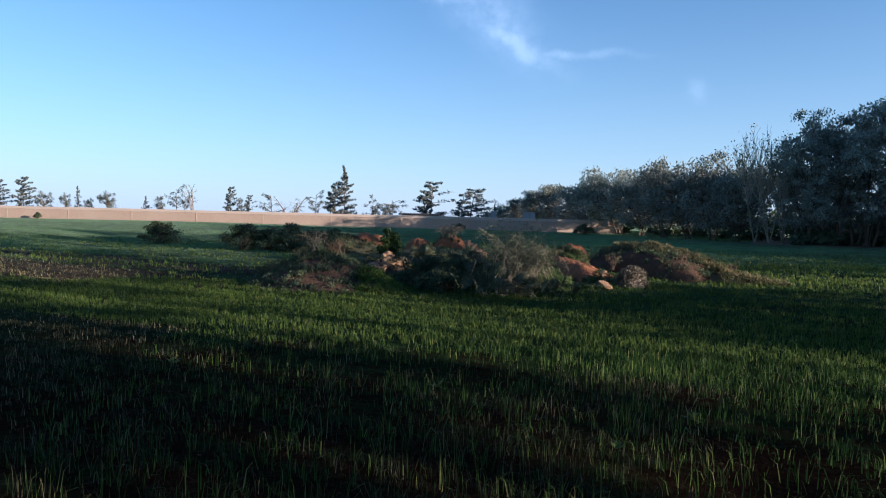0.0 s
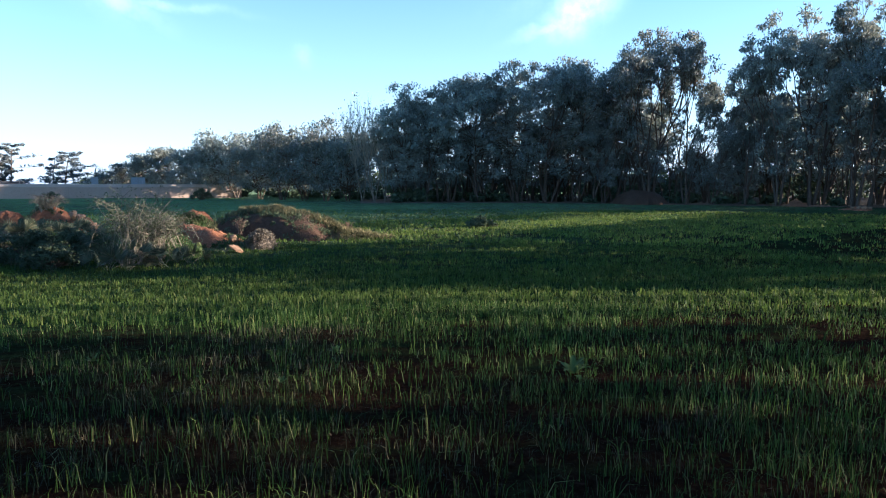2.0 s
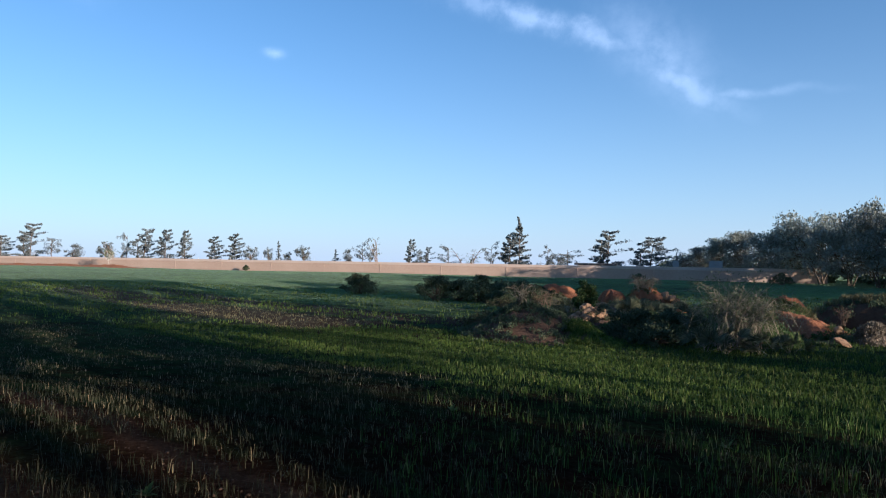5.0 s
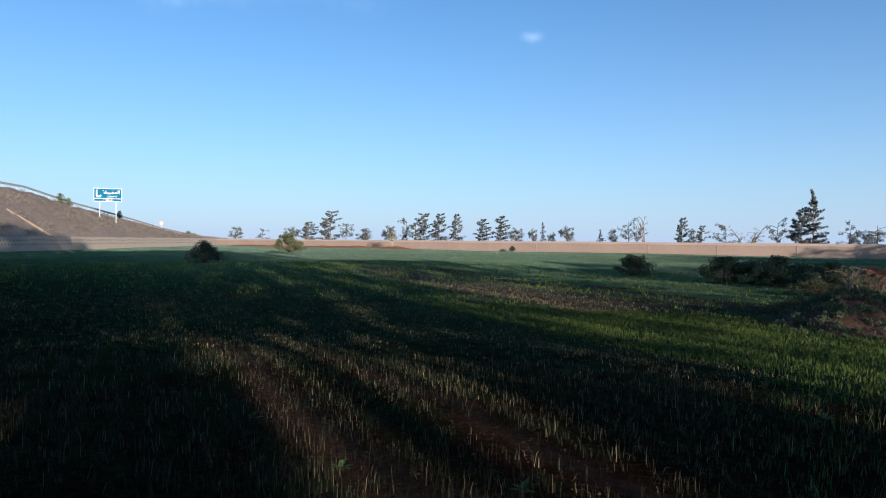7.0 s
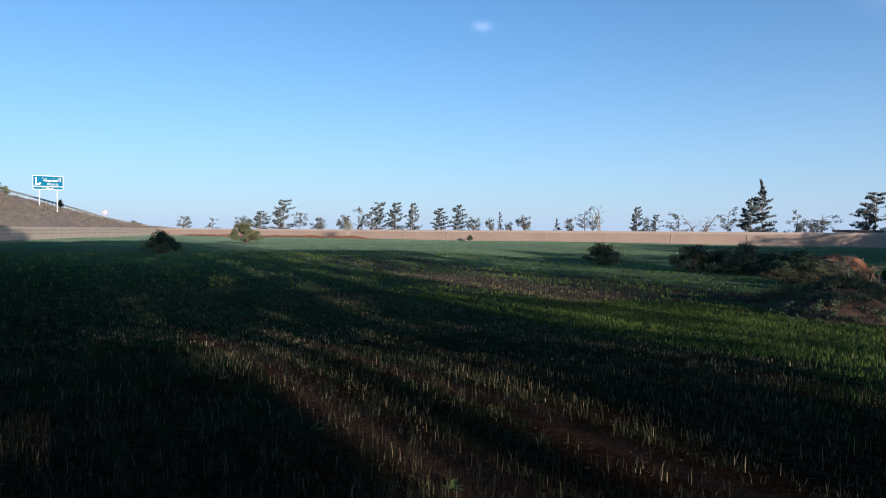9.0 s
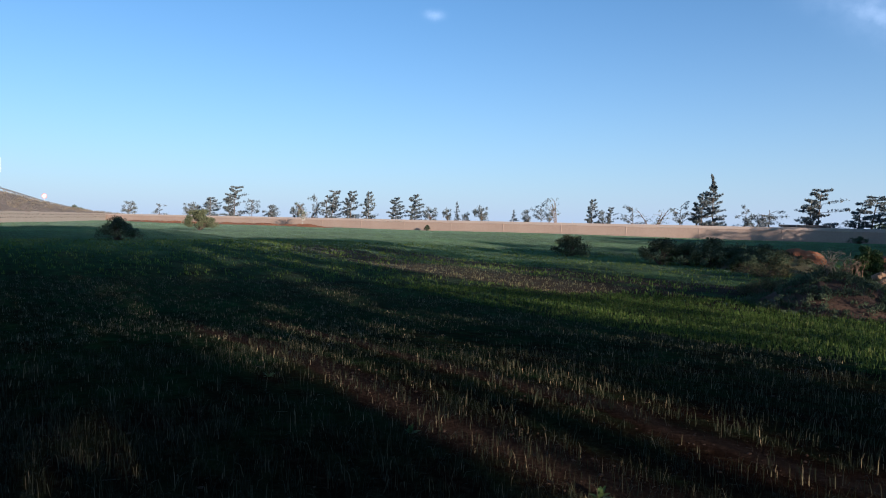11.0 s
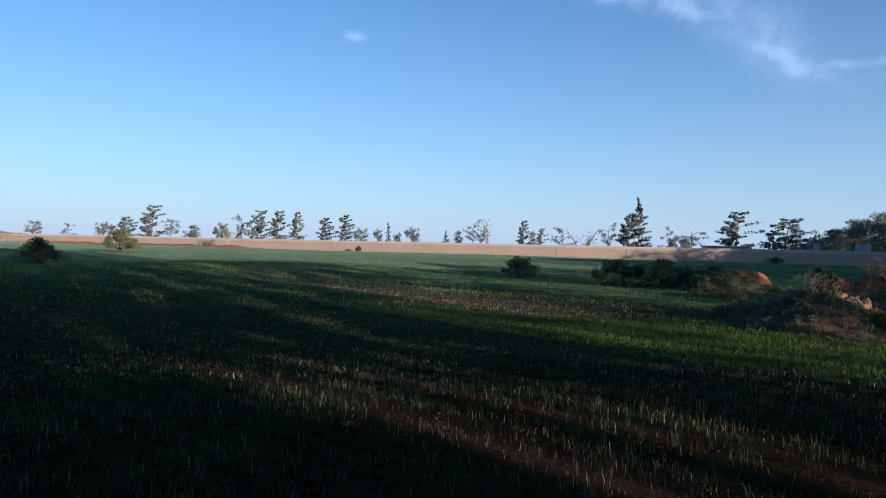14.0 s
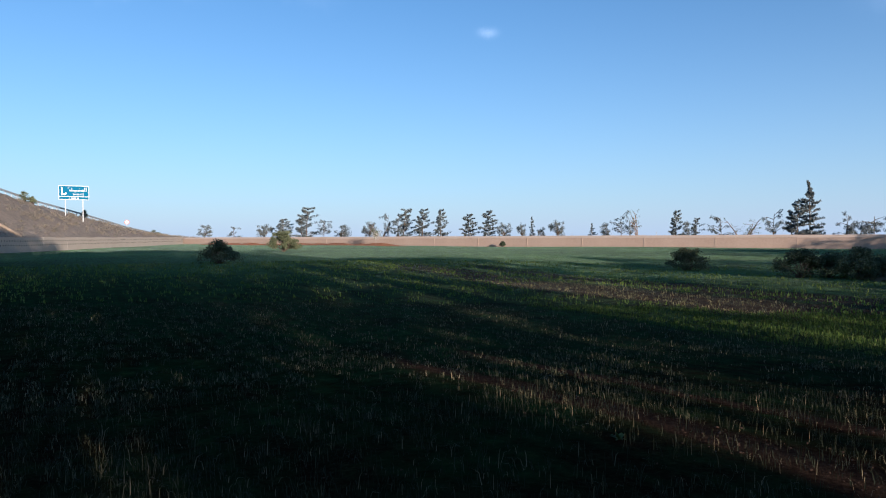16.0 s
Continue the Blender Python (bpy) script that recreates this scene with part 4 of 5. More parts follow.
def shade_rows():
    k = 0
    for u0, u1, s_tip in ((-75, -55, -118), (-55, -40, -116), (-40, -28, -120), (-28, -18, -115), (-18, -6.0, -122), (-6.0, -0.2, -104), (0.85, 1.22, -100)):
        windbreak(u0, u1, ROW + 0.4 * k % 3, 0, reach(s_tip), seed=k, cover=3.6 if u0 < -6.0 else 6.0)
        k += 1
    # two narrow gaps low in the row
    windbreak(-0.25, 0.9, ROW + 1, reach(-16.0), reach(-104), seed=k + 5, cover=6.0, ragged=0)
    windbreak(1.2, 2.1, ROW + 1, reach(-15.4), reach(-104), seed=k + 6, cover=6.0, ragged=0)
    windbreak(-0.25, 2.1, ROW - 1, 0, reach(-7.0), seed=k + 8, cover=1.3, ragged=1.0)
    windbreak(2.05, 5.0, ROW, 0, reach(0.4), seed=k + 3, cover=2.6, ragged=0)
    windbreak(2.05, 5.0, ROW, reach(0.4), reach(-5.5), seed=k + 9, cover=2.1, ragged=0)
    windbreak(5.0, 7.2, ROW, 0, reach(-6.5), seed=k + 10, cover=1.8, ragged=0)
    windbreak(2.05, 5.0, ROW, reach(-5.5), reach(-112), seed=k + 4, cover=6.0)
    windbreak(5.0, 7.4, ROW, reach(-6.5), reach(-112), seed=k + 11, cover=5.0)
    # the wide gap through which the green band is lit, and the streaks beyond it
    windbreak(7.2, 8.6, ROW, 0, reach(-7.5), seed=k + 13, cover=1.1, ragged=0)
    windbreak(7.4, 11.0, ROW + 3, reach(-18.5), reach(-108), seed=k + 7)
    windbreak(7.3, 11.0, ROW + 3, reach(-10.0), reach(-18.5), seed=k + 12, cover=1.3, ragged=0)
    for u0, u1, edge in ((10.1, 10.7, 1.5), (10.7, 11.5, -1.6), (11.5, 12.7, -2.6), (12.7, 13.5, -4.5), (13.5, 14.2, -9.5), (14.2, 14.8, -16.5)):
        k += 1
        windbreak(u0, u1, ROW, 0, reach(edge), seed=k + 60, cover=5.0, ragged=0.3)
        windbreak(u0, u1, ROW + 1, reach(min(edge, -15.5)), reach(-18.5), seed=k + 70, cover=2.2, ragged=0)
        if u0 > 11:
            windbreak(u0, u1, ROW + 1, reach(-18.5), reach(-32), seed=k + 40, cover=0.25, ragged=0)
            windbreak(u0, u1, ROW + 1, reach(-32), reach(-95 if u0 < 12 else -64), seed=k + 45, cover=3.0)
    for u0, u1, s_tip in ((14.8, 17.4, -64), (17.4, 20.2, -62)):
        k += 1
        windbreak(u0, u1, ROW, 0, reach(-4), seed=k, cover=5.0, ragged=0)
        windbreak(u0, u1, ROW + 1, reach(-4), reach(-20), seed=k + 30, cover=2.2 if u0 < 16 else 0.5, ragged=0)
        windbreak(u0, u1, ROW + 1, reach(-20), reach(s_tip), seed=k + 40, cover=3.0)
    # unseen rows close behind the walk, added to dim sky light on the foreground
    for u in np.arange(-30, -2, 3.0):
        k += 1
        windbreak(u, min(u + 3.0, -0.9), 2.6 + (u + 4.7) * 1.33, 0, 16.0 + 2.0 * math.sin(u), seed=k, cover=3.0)
    near = ((20.2, 0.3), (22.1, 2.8), (26.7, 6.5), (31.4, 12.0), (35, 15.8), (38.5, 18.5), (40.1, 20.8), (46.9, 26.5), (56, 40))
    far = ((20.2, -15.0), (25.2, -13.5), (26.6, -2.2), (28.4, 0.2), (32.6, 4.6), (38.4, 11.0), (43, 16.6), (47, 21.8), (56, 36))
    tip = ((20.2, -66), (23.7, -54), (26.5, -45), (30, -60), (40, -40), (56, -30))
    mk = lambda tab, u: float(np.interp(u, [a for a, _ in tab], [b for _, b in tab]))
    for u in np.arange(20.2, 53, 1.3):
        k += 1
        c = u + 0.65
        windbreak(u, u + 1.3, ROW, 0, reach(mk(near, c) - 0.2), seed=k, cover=5.0, ragged=0.2)
        brk = min(mk(far, c) - 6, -7)
        windbreak(u, u + 1.3, ROW + 2, reach(mk(far, c) - 0.2), reach(brk), seed=k + 50, cover=3.4, ragged=0)
        windbreak(u, u + 1.3, ROW + 2, reach(brk), reach(mk(tip, c)), seed=k + 80, cover=1.2 if c < 24 else 3.0 if c < 30 else 1.6 if c < 34 else 2.8)
    for u in np.arange(54.0, 100, 9.0):
        k += 1
        windbreak(u, u + 9.0, ROW + 14, 0, 13.5 + 1.8 * math.sin(u), seed=k, cover=2.4)


shade_rows()


# ---- trees behind the far wall ----
def far_tree_meshes(kind, seed):
    """Trunk and crown of a small far tree of height 1 and width 1."""
    rng, rr = np.random.default_rng(seed), random.Random(seed)
    tb, cs, rs = Tubes(5), [], []
    if kind == "conifer":
        lean = rr.uniform(-0.015, 0.015)
        tb.add([(0, 0, -0.02), (lean, 0, 0.5), (lean * 1.5, 0, 0.97)], 0.018, 0.004)
        for i in range(64):
            z = 0.1 + 0.86 * (i + rr.random()) / 64
            a = rr.uniform(0, 6.28)
            gust = 1 + 0.35 * noise.noise((z * 9, seed * 1.7, 0)) + 0.25 * math.cos(a) if z < 0.8 else 0.9
            L = 0.52 * (1.03 - z) ** 0.85 * rr.uniform(0.3, 1.15) * gust * (1 if z < 0.82 else 0.55) + 0.01
            p = Vector((lean * z * 1.5, 0, z))
            e = p + Vector((math.cos(a) * L, math.sin(a) * L, rr.uniform(-0.03, 0.05)))
            mid = p.lerp(e, 0.55) + Vector((0, 0, -0.025))
            tb.add([p, mid, e], 0.005, 0.002)
            for w in (0.3, 0.5, 0.65, 0.8, 0.92, 1.0):
                cs.append(p.lerp(e, w) + Vector((0, 0, -0.02 * (1 - w))))
                rs.append(0.014 + 0.09 * L * (1.15 - w))
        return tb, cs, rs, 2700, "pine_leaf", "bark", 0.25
    if kind == "cedar":
        # broad wind-bent conifer: flat uneven tiers round one or two leaders
        lean = rr.uniform(0.02, 0.1)
        for lead in range(2):
            top, off = (0.97, 0.0) if lead == 0 else (rr.uniform(0.68, 0.85), rr.uniform(-0.2, -0.12))
            axis = lambda z: Vector((off * min(1, z * 3) + lean * z * z, 0, z))
            tb.add([axis(-0.02), axis(0.3), axis(top * 0.7), axis(top)], 0.016, 0.003)
            for i in range(36 if lead == 0 else 20):
                z = 0.14 + (top - 0.16) * (i + rr.random()) / (36 if lead == 0 else 20)
                a = rr.uniform(0, 6.28)
                L = 0.44 * (1.02 - z / top * 0.97) ** 0.5 * rr.uniform(0.3, 1.15) * (1 + 0.25 * math.cos(a)) * (1 if lead == 0 else 0.7)
                p, e = axis(z), axis(z) + Vector((math.cos(a) * L, math.sin(a) * L, rr.uniform(0.0, 0.16) * L + 0.02))
                tb.add([p, p.lerp(e, 0.5) + Vector((0, 0, -0.012)), e], 0.004, 0.0015)
                for w in (0.35, 0.55, 0.72, 0.86, 1.0):
                    cs.append(p.lerp(e, w) + Vector((rr.gauss(0, 0.012), rr.gauss(0, 0.012), 0.008)))
                    rs.append(0.016 + 0.07 * L)
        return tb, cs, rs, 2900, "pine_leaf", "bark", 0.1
    if kind == "round":
        tb.add([(0, 0, -0.02), (0.02, 0, 0.35), (0, 0, 0.6)], 0.03, 0.012)
        for i in range(26):
            d = Vector([rr.gauss(0, 1) for _ in range(3)]).normalized() * rr.uniform(0.15, 0.42)
            c = Vector((d.x, d.y, 0.62 + d.z * 0.78))
            tb.add([(0, 0, 0.42), c], 0.008, 0.003)
            cs.append(c)
            rs.append(rr.uniform(0.07, 0.13))
        return tb, cs, rs, 1300, "far_leaf", "bark", 0.2
    if kind in ("thin", "droop"):
        tb.add([(0, 0, -0.02), (0.05, 0.02, 0.45), (-0.02, 0, 0.9)], 0.022, 0.006)
        for i in range(15):
            z = rr.uniform(0.35, 0.98) if kind == "thin" else rr.uniform(0.7, 0.95)
            a = rr.uniform(0, 6.28)
            L = rr.uniform(0.15, 0.5)
            p = Vector((0.03, 0, z * 0.85))
            e = p + Vector((math.cos(a) * L, math.sin(a) * L, rr.uniform(0, 0.18) if kind == "thin" else rr.uniform(-0.25, 0.1)))
            tb.add([p, p.lerp(e, 0.6) + Vector((0, 0, 0.05)), e], 0.008, 0.003)
            cs += [p.lerp(e, 0.7), e]
            rs += [0.07, 0.08]
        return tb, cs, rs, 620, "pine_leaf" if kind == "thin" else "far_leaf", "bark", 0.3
    # bare
    for s in range(4):
        a = rr.uniform(0, 6.28)
        e = Vector((math.cos(a) * 0.4, math.sin(a) * 0.4, rr.uniform(0.7, 1.0)))
        tb.add([(0, 0, -0.02), e * 0.5 + Vector((0, 0, 0.08)), e], 0.025, 0.006)
        for i in range(9):
            p = e * rr.uniform(0.4, 1)
            q = p + Vector((rr.uniform(-1, 1), rr.uniform(-1, 1), rr.uniform(-0.1, 1))) * 0.2
            q.z = min(q.z, 1)
            tb.add([p, q], 0.007, 0.002)
            cs.append(q)
            rs.append(0.06)
    return tb, cs, rs, 160, "grey_leaf", "dry_twig", 0.2


FAR = {}
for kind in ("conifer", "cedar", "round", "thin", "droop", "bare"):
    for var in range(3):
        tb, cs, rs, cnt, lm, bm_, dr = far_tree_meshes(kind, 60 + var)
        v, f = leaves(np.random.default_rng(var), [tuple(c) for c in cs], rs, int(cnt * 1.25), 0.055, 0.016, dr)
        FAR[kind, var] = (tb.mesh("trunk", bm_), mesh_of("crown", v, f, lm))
FAR_LABEL = {"cedar": "broad wind-bent conifer with flat tiers behind the wall", "conifer": "dark ragged conifer behind the boundary wall", "round": "small round-crowned tree behind the boundary wall", "thin": "thin sparse tree behind the boundary wall",
             "droop": "drooping wind-bent tree behind the boundary wall", "bare": "half-bare wind-bent tree behind the boundary wall"}
far_rr = random.Random(9)


def far_tree(kind, x, y, top, width):
    e = tagged(new("far_tree"), FAR_LABEL[kind], "tree", "trees behind the wall")
    h = top + 0.15
    wide = width * (1.95 if kind == "cedar" else 1.55)
    e.matrix_basis = pose(x, y, -0.1, 0, 0, far_rr.uniform(-50, 50) if kind == "cedar" else far_rr.uniform(0, 360)) @ Matrix.Diagonal((wide, wide, h, 1))
    tr, cr = FAR[kind, far_rr.randrange(3)]
    piece("trunk", tr, e)
    piece("crown", cr, e)


far_tree("round", -112.1, 128.7, 5.3, 3.8)
far_tree("cedar", -105.4, 126.9, 5.9, 5.2)
far_tree("cedar", -97.1, 124.6, 8.4, 5.0)
far_tree("thin", -91.3, 123.0, 5.8, 2.7)
far_tree("round", -86.2, 121.6, 4.3, 3.8)
far_tree("round", -77.7, 119.2, 4.9, 3.2)
far_tree("bare", -74.9, 118.4, 4.9, 3.6)
far_tree("thin", -72.5, 117.8, 6.5, 2.2)
far_tree("cedar", -68.6, 116.7, 7.2, 3.9)
far_tree("cedar", -63.8, 115.4, 7.0, 3.4)
far_tree("cedar", -59.5, 114.2, 6.8, 2.7)
far_tree("cedar", -53.2, 112.4, 5.7, 2.8)
far_tree("cedar", -49.0, 111.3, 6.2, 2.9)
far_tree("round", -45.7, 110.4, 4.2, 2.3)
far_tree("round", -42.2, 109.4, 4.3, 1.5)
far_tree("conifer", -40.3, 108.9, 5.0, 1.3)
far_tree("round", -38.5, 108.4, 3.5, 1.3)
far_tree("round", -35.6, 107.6, 4.7, 2.4)
far_tree("conifer", -29.7, 106.0, 3.6, 1.3)
far_tree("round", -27.1, 105.3, 3.7, 2.0)
far_tree("thin", -25.0, 104.7, 5.3, 2.1)
far_tree("thin", -23.7, 104.3, 4.6, 1.4)
far_tree("bare", -22.3, 103.9, 5.3, 2.1)
far_tree("cedar", -16.9, 102.4, 5.3, 2.1)
far_tree("round", -15.2, 102.0, 3.7, 1.4)
far_tree("cedar", -14.1, 101.7, 4.1, 1.7)
far_tree("thin", -10.9, 100.8, 4.5, 2.3)
far_tree("bare", -8.0, 100.0, 4.0, 3.3)
far_tree("thin", -4.3, 99.0, 4.9, 2.3)
far_tree("cedar", -1.7, 98.2, 6.1, 3.3)
far_tree("conifer", -0.2, 97.8, 8.5, 3.9)
far_tree("thin", 3.8, 96.7, 4.4, 2.2)
far_tree("round", 5.1, 96.4, 3.1, 3.2)
far_tree("droop", 6.5, 96.0, 4.2, 2.9)
far_tree("cedar", 11.8, 94.5, 6.6, 4.4)
far_tree("cedar", 17.2, 93.0, 5.7, 4.6)
far_tree("round", -137.4, 135.7, 5.1, 3.8)
far_tree("thin", -124.6, 132.1, 4.6, 2.7)

# slender tree with a pale trunk near the end of the wall
far_tree("thin", 21.3, 91.9, 4.1, 1.7)
far_tree("conifer", 20.6, 92.4, 3.6, 1.4)
# pale dead tree in front of the wall
bare_tree(-68.8, 106.4, 3.2, 77, "white_bark", "small pale-trunked bare tree standing before the wall", 0.8, 260)


def hut():
    e = base("hut", "low dark flat-roofed hut behind the wall", "hut", at=(10.2, 92.4, 0), turn=WALL_TURN)
    bm = bmesh.new()
    box(bm, -2.4, -1.5, 0, 2.4, 1.5, 1.7, 0.03)
    part("walls", bm, "wall", e)
    bm = bmesh.new()
    box(bm, -2.8, -1.8, 1.7, 2.8, 1.8, 1.95, 0.03)
    part("roof", bm, "dark_roof", e, "dark flat roof")


hut()


def white_panels(x0, y0, offsets):
    e = base("metal_gate", "weathered grey ribbed metal gate panels standing above the wall", "gate", at=(x0, y0, 0), turn=WALL_TURN)
    for x in offsets:
        bm = bmesh.new()
        box(bm, x, -0.03, -0.05, x + 0.75, 0.03, 2.45, 0.01)
        p = part("panel", bm, "grey_paint", e)
        for k in range(3):
            rb = bmesh.new()
            box(rb, x + 0.1 + k * 0.22, -0.06, 0.05, x + 0.2 + k * 0.22, -0.031, 2.4)
            part("rib", rb, "dark_roof", p)


white_panels(23.6, 86.1, (-1.0, -0.2))
white_panels(19.3, 87.4, (-0.4,))


# ---- shrubs ----
def shrub(x, y, w, h, seed, mat="shrub_leaf", count=5200, label="dark rounded evergreen bush in the field", leaf=(0.1, 0.05), z=None, name="bush", twigs="bark"):
    rr, rng = random.Random(seed), np.random.default_rng(seed)
    e = base(name, label, "bush", at=(x, y, ground_z(x, y) if z is None else z))
    tb, cs, rs = Tubes(5), [], []
    for i in range(46):
        a, el = rr.uniform(0, 6.28), rr.uniform(0.05, 1.5)
        R = rr.uniform(0.6, 1.0)
        c = Vector((math.cos(a) * math.cos(el) * w / 2 * R, math.sin(a) * math.cos(el) * w / 2 * R, h * (0.12 + 0.78 * math.sin(el) * R)))
        cs.append(c)
        rs.append(rr.uniform(0.1, 0.17) * (w + h) / 2)
        tb.add([(rr.uniform(-.1, .1), rr.uniform(-.1, .1), -0.05), c * 0.5 + Vector((0, 0, 0.05 * h)), c], 0.02, 0.006)
    v, f = leaves(rng, [tuple(c) for c in cs], rs, count, leaf[0], leaf[1], 0.0)
    v[:, 2] = np.maximum(v[:, 2], -0.02)
    piece("framework", tb.mesh("framework", twigs), e)
    piece("foliage", mesh_of("foliage", v, f, mat), e)
    return e


shrub(-10.8, 41.2, 2.5, 1.35, 1)
shrub(-37.5, 32.7, 2.8, 1.5, 2)
shrub(-53.6, 60.0, 3.3, 2.5, 3, "grey_leaf", 10000, "rounded grey-green bush in the sunlit field", (0.14, 0.06))
shrub(-43.1, 102.0, 1.1, 1.0, 4, "shrub_leaf", 900, "small round bush at the foot of the wall", (0.14, 0.07))
shrub(-5.3, 36.3, 2.6, 1.45, 5)
shrub(-2.9, 36.5, 2.7, 1.5, 6)
shrub(-0.6, 35.0, 2.6, 1.25, 7)
shrub(-1.6, 33.4, 1.6, 0.8, 8)
shrub(-4.1, 36.9, 2.8, 1.25, 13)
shrub(-1.7, 36.2, 2.6, 1.2, 14)
shrub(19.2, 20.4, 1.5, 0.45, 9, "shrub_leaf", 2600, "low dark clump of weeds in the field")
shrub(26.5, 72.5, 2.4, 1.3, 10, label="dark bush at the end of the wall")
shrub(14.2, 84.6, 2.4, 0.8, 11, label="low dark bush at the foot of the wall", count=1800)


# scrub along the crest of the road bank
for a, w, h, seed in ((60.3, 1.5, 2.0, 61), (63.2, 1.3, 1.5, 62), (87.6, 1.2, 1.9, 63), (144.0, 2.2, 1.7, 64), (151.0, 2.6, 1.3, 65)):
    x, y, z = bank_point(a, 11.4)
    shrub(x, y, w, h, seed, "grey_leaf", 1100, "straggly grey bush on the crest of the road bank", (0.16, 0.06), z - 0.1)


# ---- rubble mounds ----
def mound(x, y, rx, ry, h, turn, seed, mat="mound", label="overgrown heap of tipped earth in the field", name="earth_mound", sharp=1.0, tufts=0, cover="tuft", crest=0, lumps=0.1, blade=0.13, dome=False, tilt=0.0):
    """A heap of earth, higher at one end by its tilt; tufts grow all over it, crest tufts stand along its long back."""
    e = base(name, label, "earth mound", at=(x, y, ground_z(x, y) - 0.03), turn=turn)
    n, m = 52, 20
    v, f = [(0, 0, h)], []
    for j in range(1, m + 1):
        r = j / m
        for i in range(n):
            a = 2 * math.pi * i / n
            k = 1 + 0.3 * noise.noise((math.cos(a) * 1.3 + seed, math.sin(a) * 1.3, 0)) + 0.1 * noise.noise((math.cos(a) * 4 + seed, math.sin(a) * 4, 2))
            px, py = rx * r * math.cos(a) * k, ry * r * math.sin(a) * k
            z = h * (1 - r ** 3.2) if dome else h * (0.5 + 0.5 * math.cos(math.pi * r)) ** sharp
            z *= 1 + tilt * r * math.sin(a)
            z += (1 - r) * min(1, r * 4) * h * (0.16 if dome else 0.42) * noise.noise((px * 0.9 + seed, py * 0.9, seed)) + (1 - r) ** 0.6 * lumps * (noise.noise((px * 3.1, py * 3.1, seed)) + 0.6 * noise.noise((px * 7.3, py * 7.3, seed)))
            v.append((px, py, z if j < m else -0.06))
    v[0] = (0, 0, sum(q[2] for q in v[1:n + 1]) / n)
    for i in range(n):
        f.append((0, 1 + i, 1 + (i + 1) % n))
        for j in range(m - 1):
            a0, b0 = 1 + j * n + i, 1 + j * n + (i + 1) % n
            f.append((a0, a0 + n, b0 + n, b0))
    piece("earth", mesh_of("earth", v, f, mat, True), e)
    rng = np.random.default_rng(seed)
    if tufts:
        pick = rng.integers(1, len(v) - n, tufts)
        cs = [(v[q][0], v[q][1], v[q][2] + 0.04) for q in pick]
        vv, ff = leaves(rng, cs, rng.uniform(0.06, 0.2, tufts), tufts * 40, blade, 0.022, -0.8)
        tagged(piece("grass_cover", mesh_of("grass_cover", vv, ff, cover), e), kind="stuff")
    if crest:
        back = [q for q in v[1:-n] if abs(q[0]) < 0.35 * rx and abs(q[1]) < 0.9 * ry]
        cs = [(q[0], q[1], q[2] + 0.07) for q in (back[i] for i in rng.integers(0, len(back), crest))]
        vv, ff = leaves(rng, cs, rng.uniform(0.06, 0.16, crest), crest * 34, 0.2, 0.016, -1.4)
        tagged(piece("crest_grass", mesh_of("crest_grass", vv, ff, "straw"), e), "dry straw-coloured grass along the crest", kind="stuff")
    return e


GRASSY = "long grassy heap of tipped earth with a dry crest"
RED = "bare crumbling heap of orange-red soil among the mounds"
mound(-0.7, 19.4, 2.4, 2.5, 0.92, 10, 1, "brown_earth", "brown heap of tipped earth with weeds and dry scrub on it", tufts=420, cover="shrub_leaf", blade=0.1, lumps=0.13)
mound(0.75, 18.5, 0.8, 1.9, 0.42, 14, 14, tufts=300, cover="lush_crop", label="low flank of an earth heap under yellow-green weeds", tilt=0.5)
mound(1.3, 23.9, 1.7, 2.6, 0.4, 0, 2, "brown_earth", "low stony heap of brown earth", tufts=110)
mound(-0.2, 35.6, 3.4, 2.4, 0.85, 0, 12, tufts=260)
mound(3.5, 30.4, 3.2, 3.0, 0.55, 0, 6, tufts=240)
mound(3.0, 20.6, 2.0, 1.9, 0.5, 0, 3, tufts=180, cover="weed_leaf")
mound(5.4, 18.6, 1.6, 2.2, 0.34, 0, 15, tufts=200, cover="weed_leaf", label="low weedy heap of earth in the field")
mound(8.3, 24.3, 2.3, 1.5, 0.6, 0, 16, tufts=240, cover="weed_leaf", crest=50)
mound(7.4, 18.9, 1.5, 2.4, 0.22, 8, 17, tufts=90, cover="weed_leaf", label="low weedy heap of earth in the field")
mound(9.95, 20.5, 1.35, 2.5, 0.9, 47, 4, "brown_earth", label=GRASSY, tufts=260, cover="shrub_leaf", blade=0.1, crest=240, dome=True, tilt=0.22)
mound(11.2, 19.1, 0.8, 2.2, 0.4, 47, 5, tufts=150, label=GRASSY, crest=120, tilt=0.4)
mound(1.3, 37.4, 1.35, 1.2, 0.98, 0, 7, "red_soil", RED, lumps=0.14, dome=True)
mound(3.3, 30.4, 0.72, 0.8, 0.96, 0, 8, "red_soil", RED, lumps=0.1, dome=True)
mound(8.9, 25.8, 1.15, 1.1, 0.84, 20, 9, "red_soil", RED, lumps=0.1, sharp=0.8)
mound(6.95, 19.4, 0.75, 2.0, 0.54, 22, 10, "red_soil", RED, lumps=0.1, tufts=8, dome=True, tilt=0.75)
mound(6.1, 20.3, 0.8, 1.6, 0.55, 10, 19, tufts=190, cover="weed_leaf", label="low weedy heap of earth in the field")
mound(4.75, 30.2, 1.0, 1.1, 0.98, 0, 11, "red_soil", "heap of reddish earth under dry brushwood", tufts=40, lumps=0.24, dome=True)
mound(5.55, 29.1, 0.5, 0.8, 0.6, 30, 18, "red_soil", RED, lumps=0.2, dome=True)
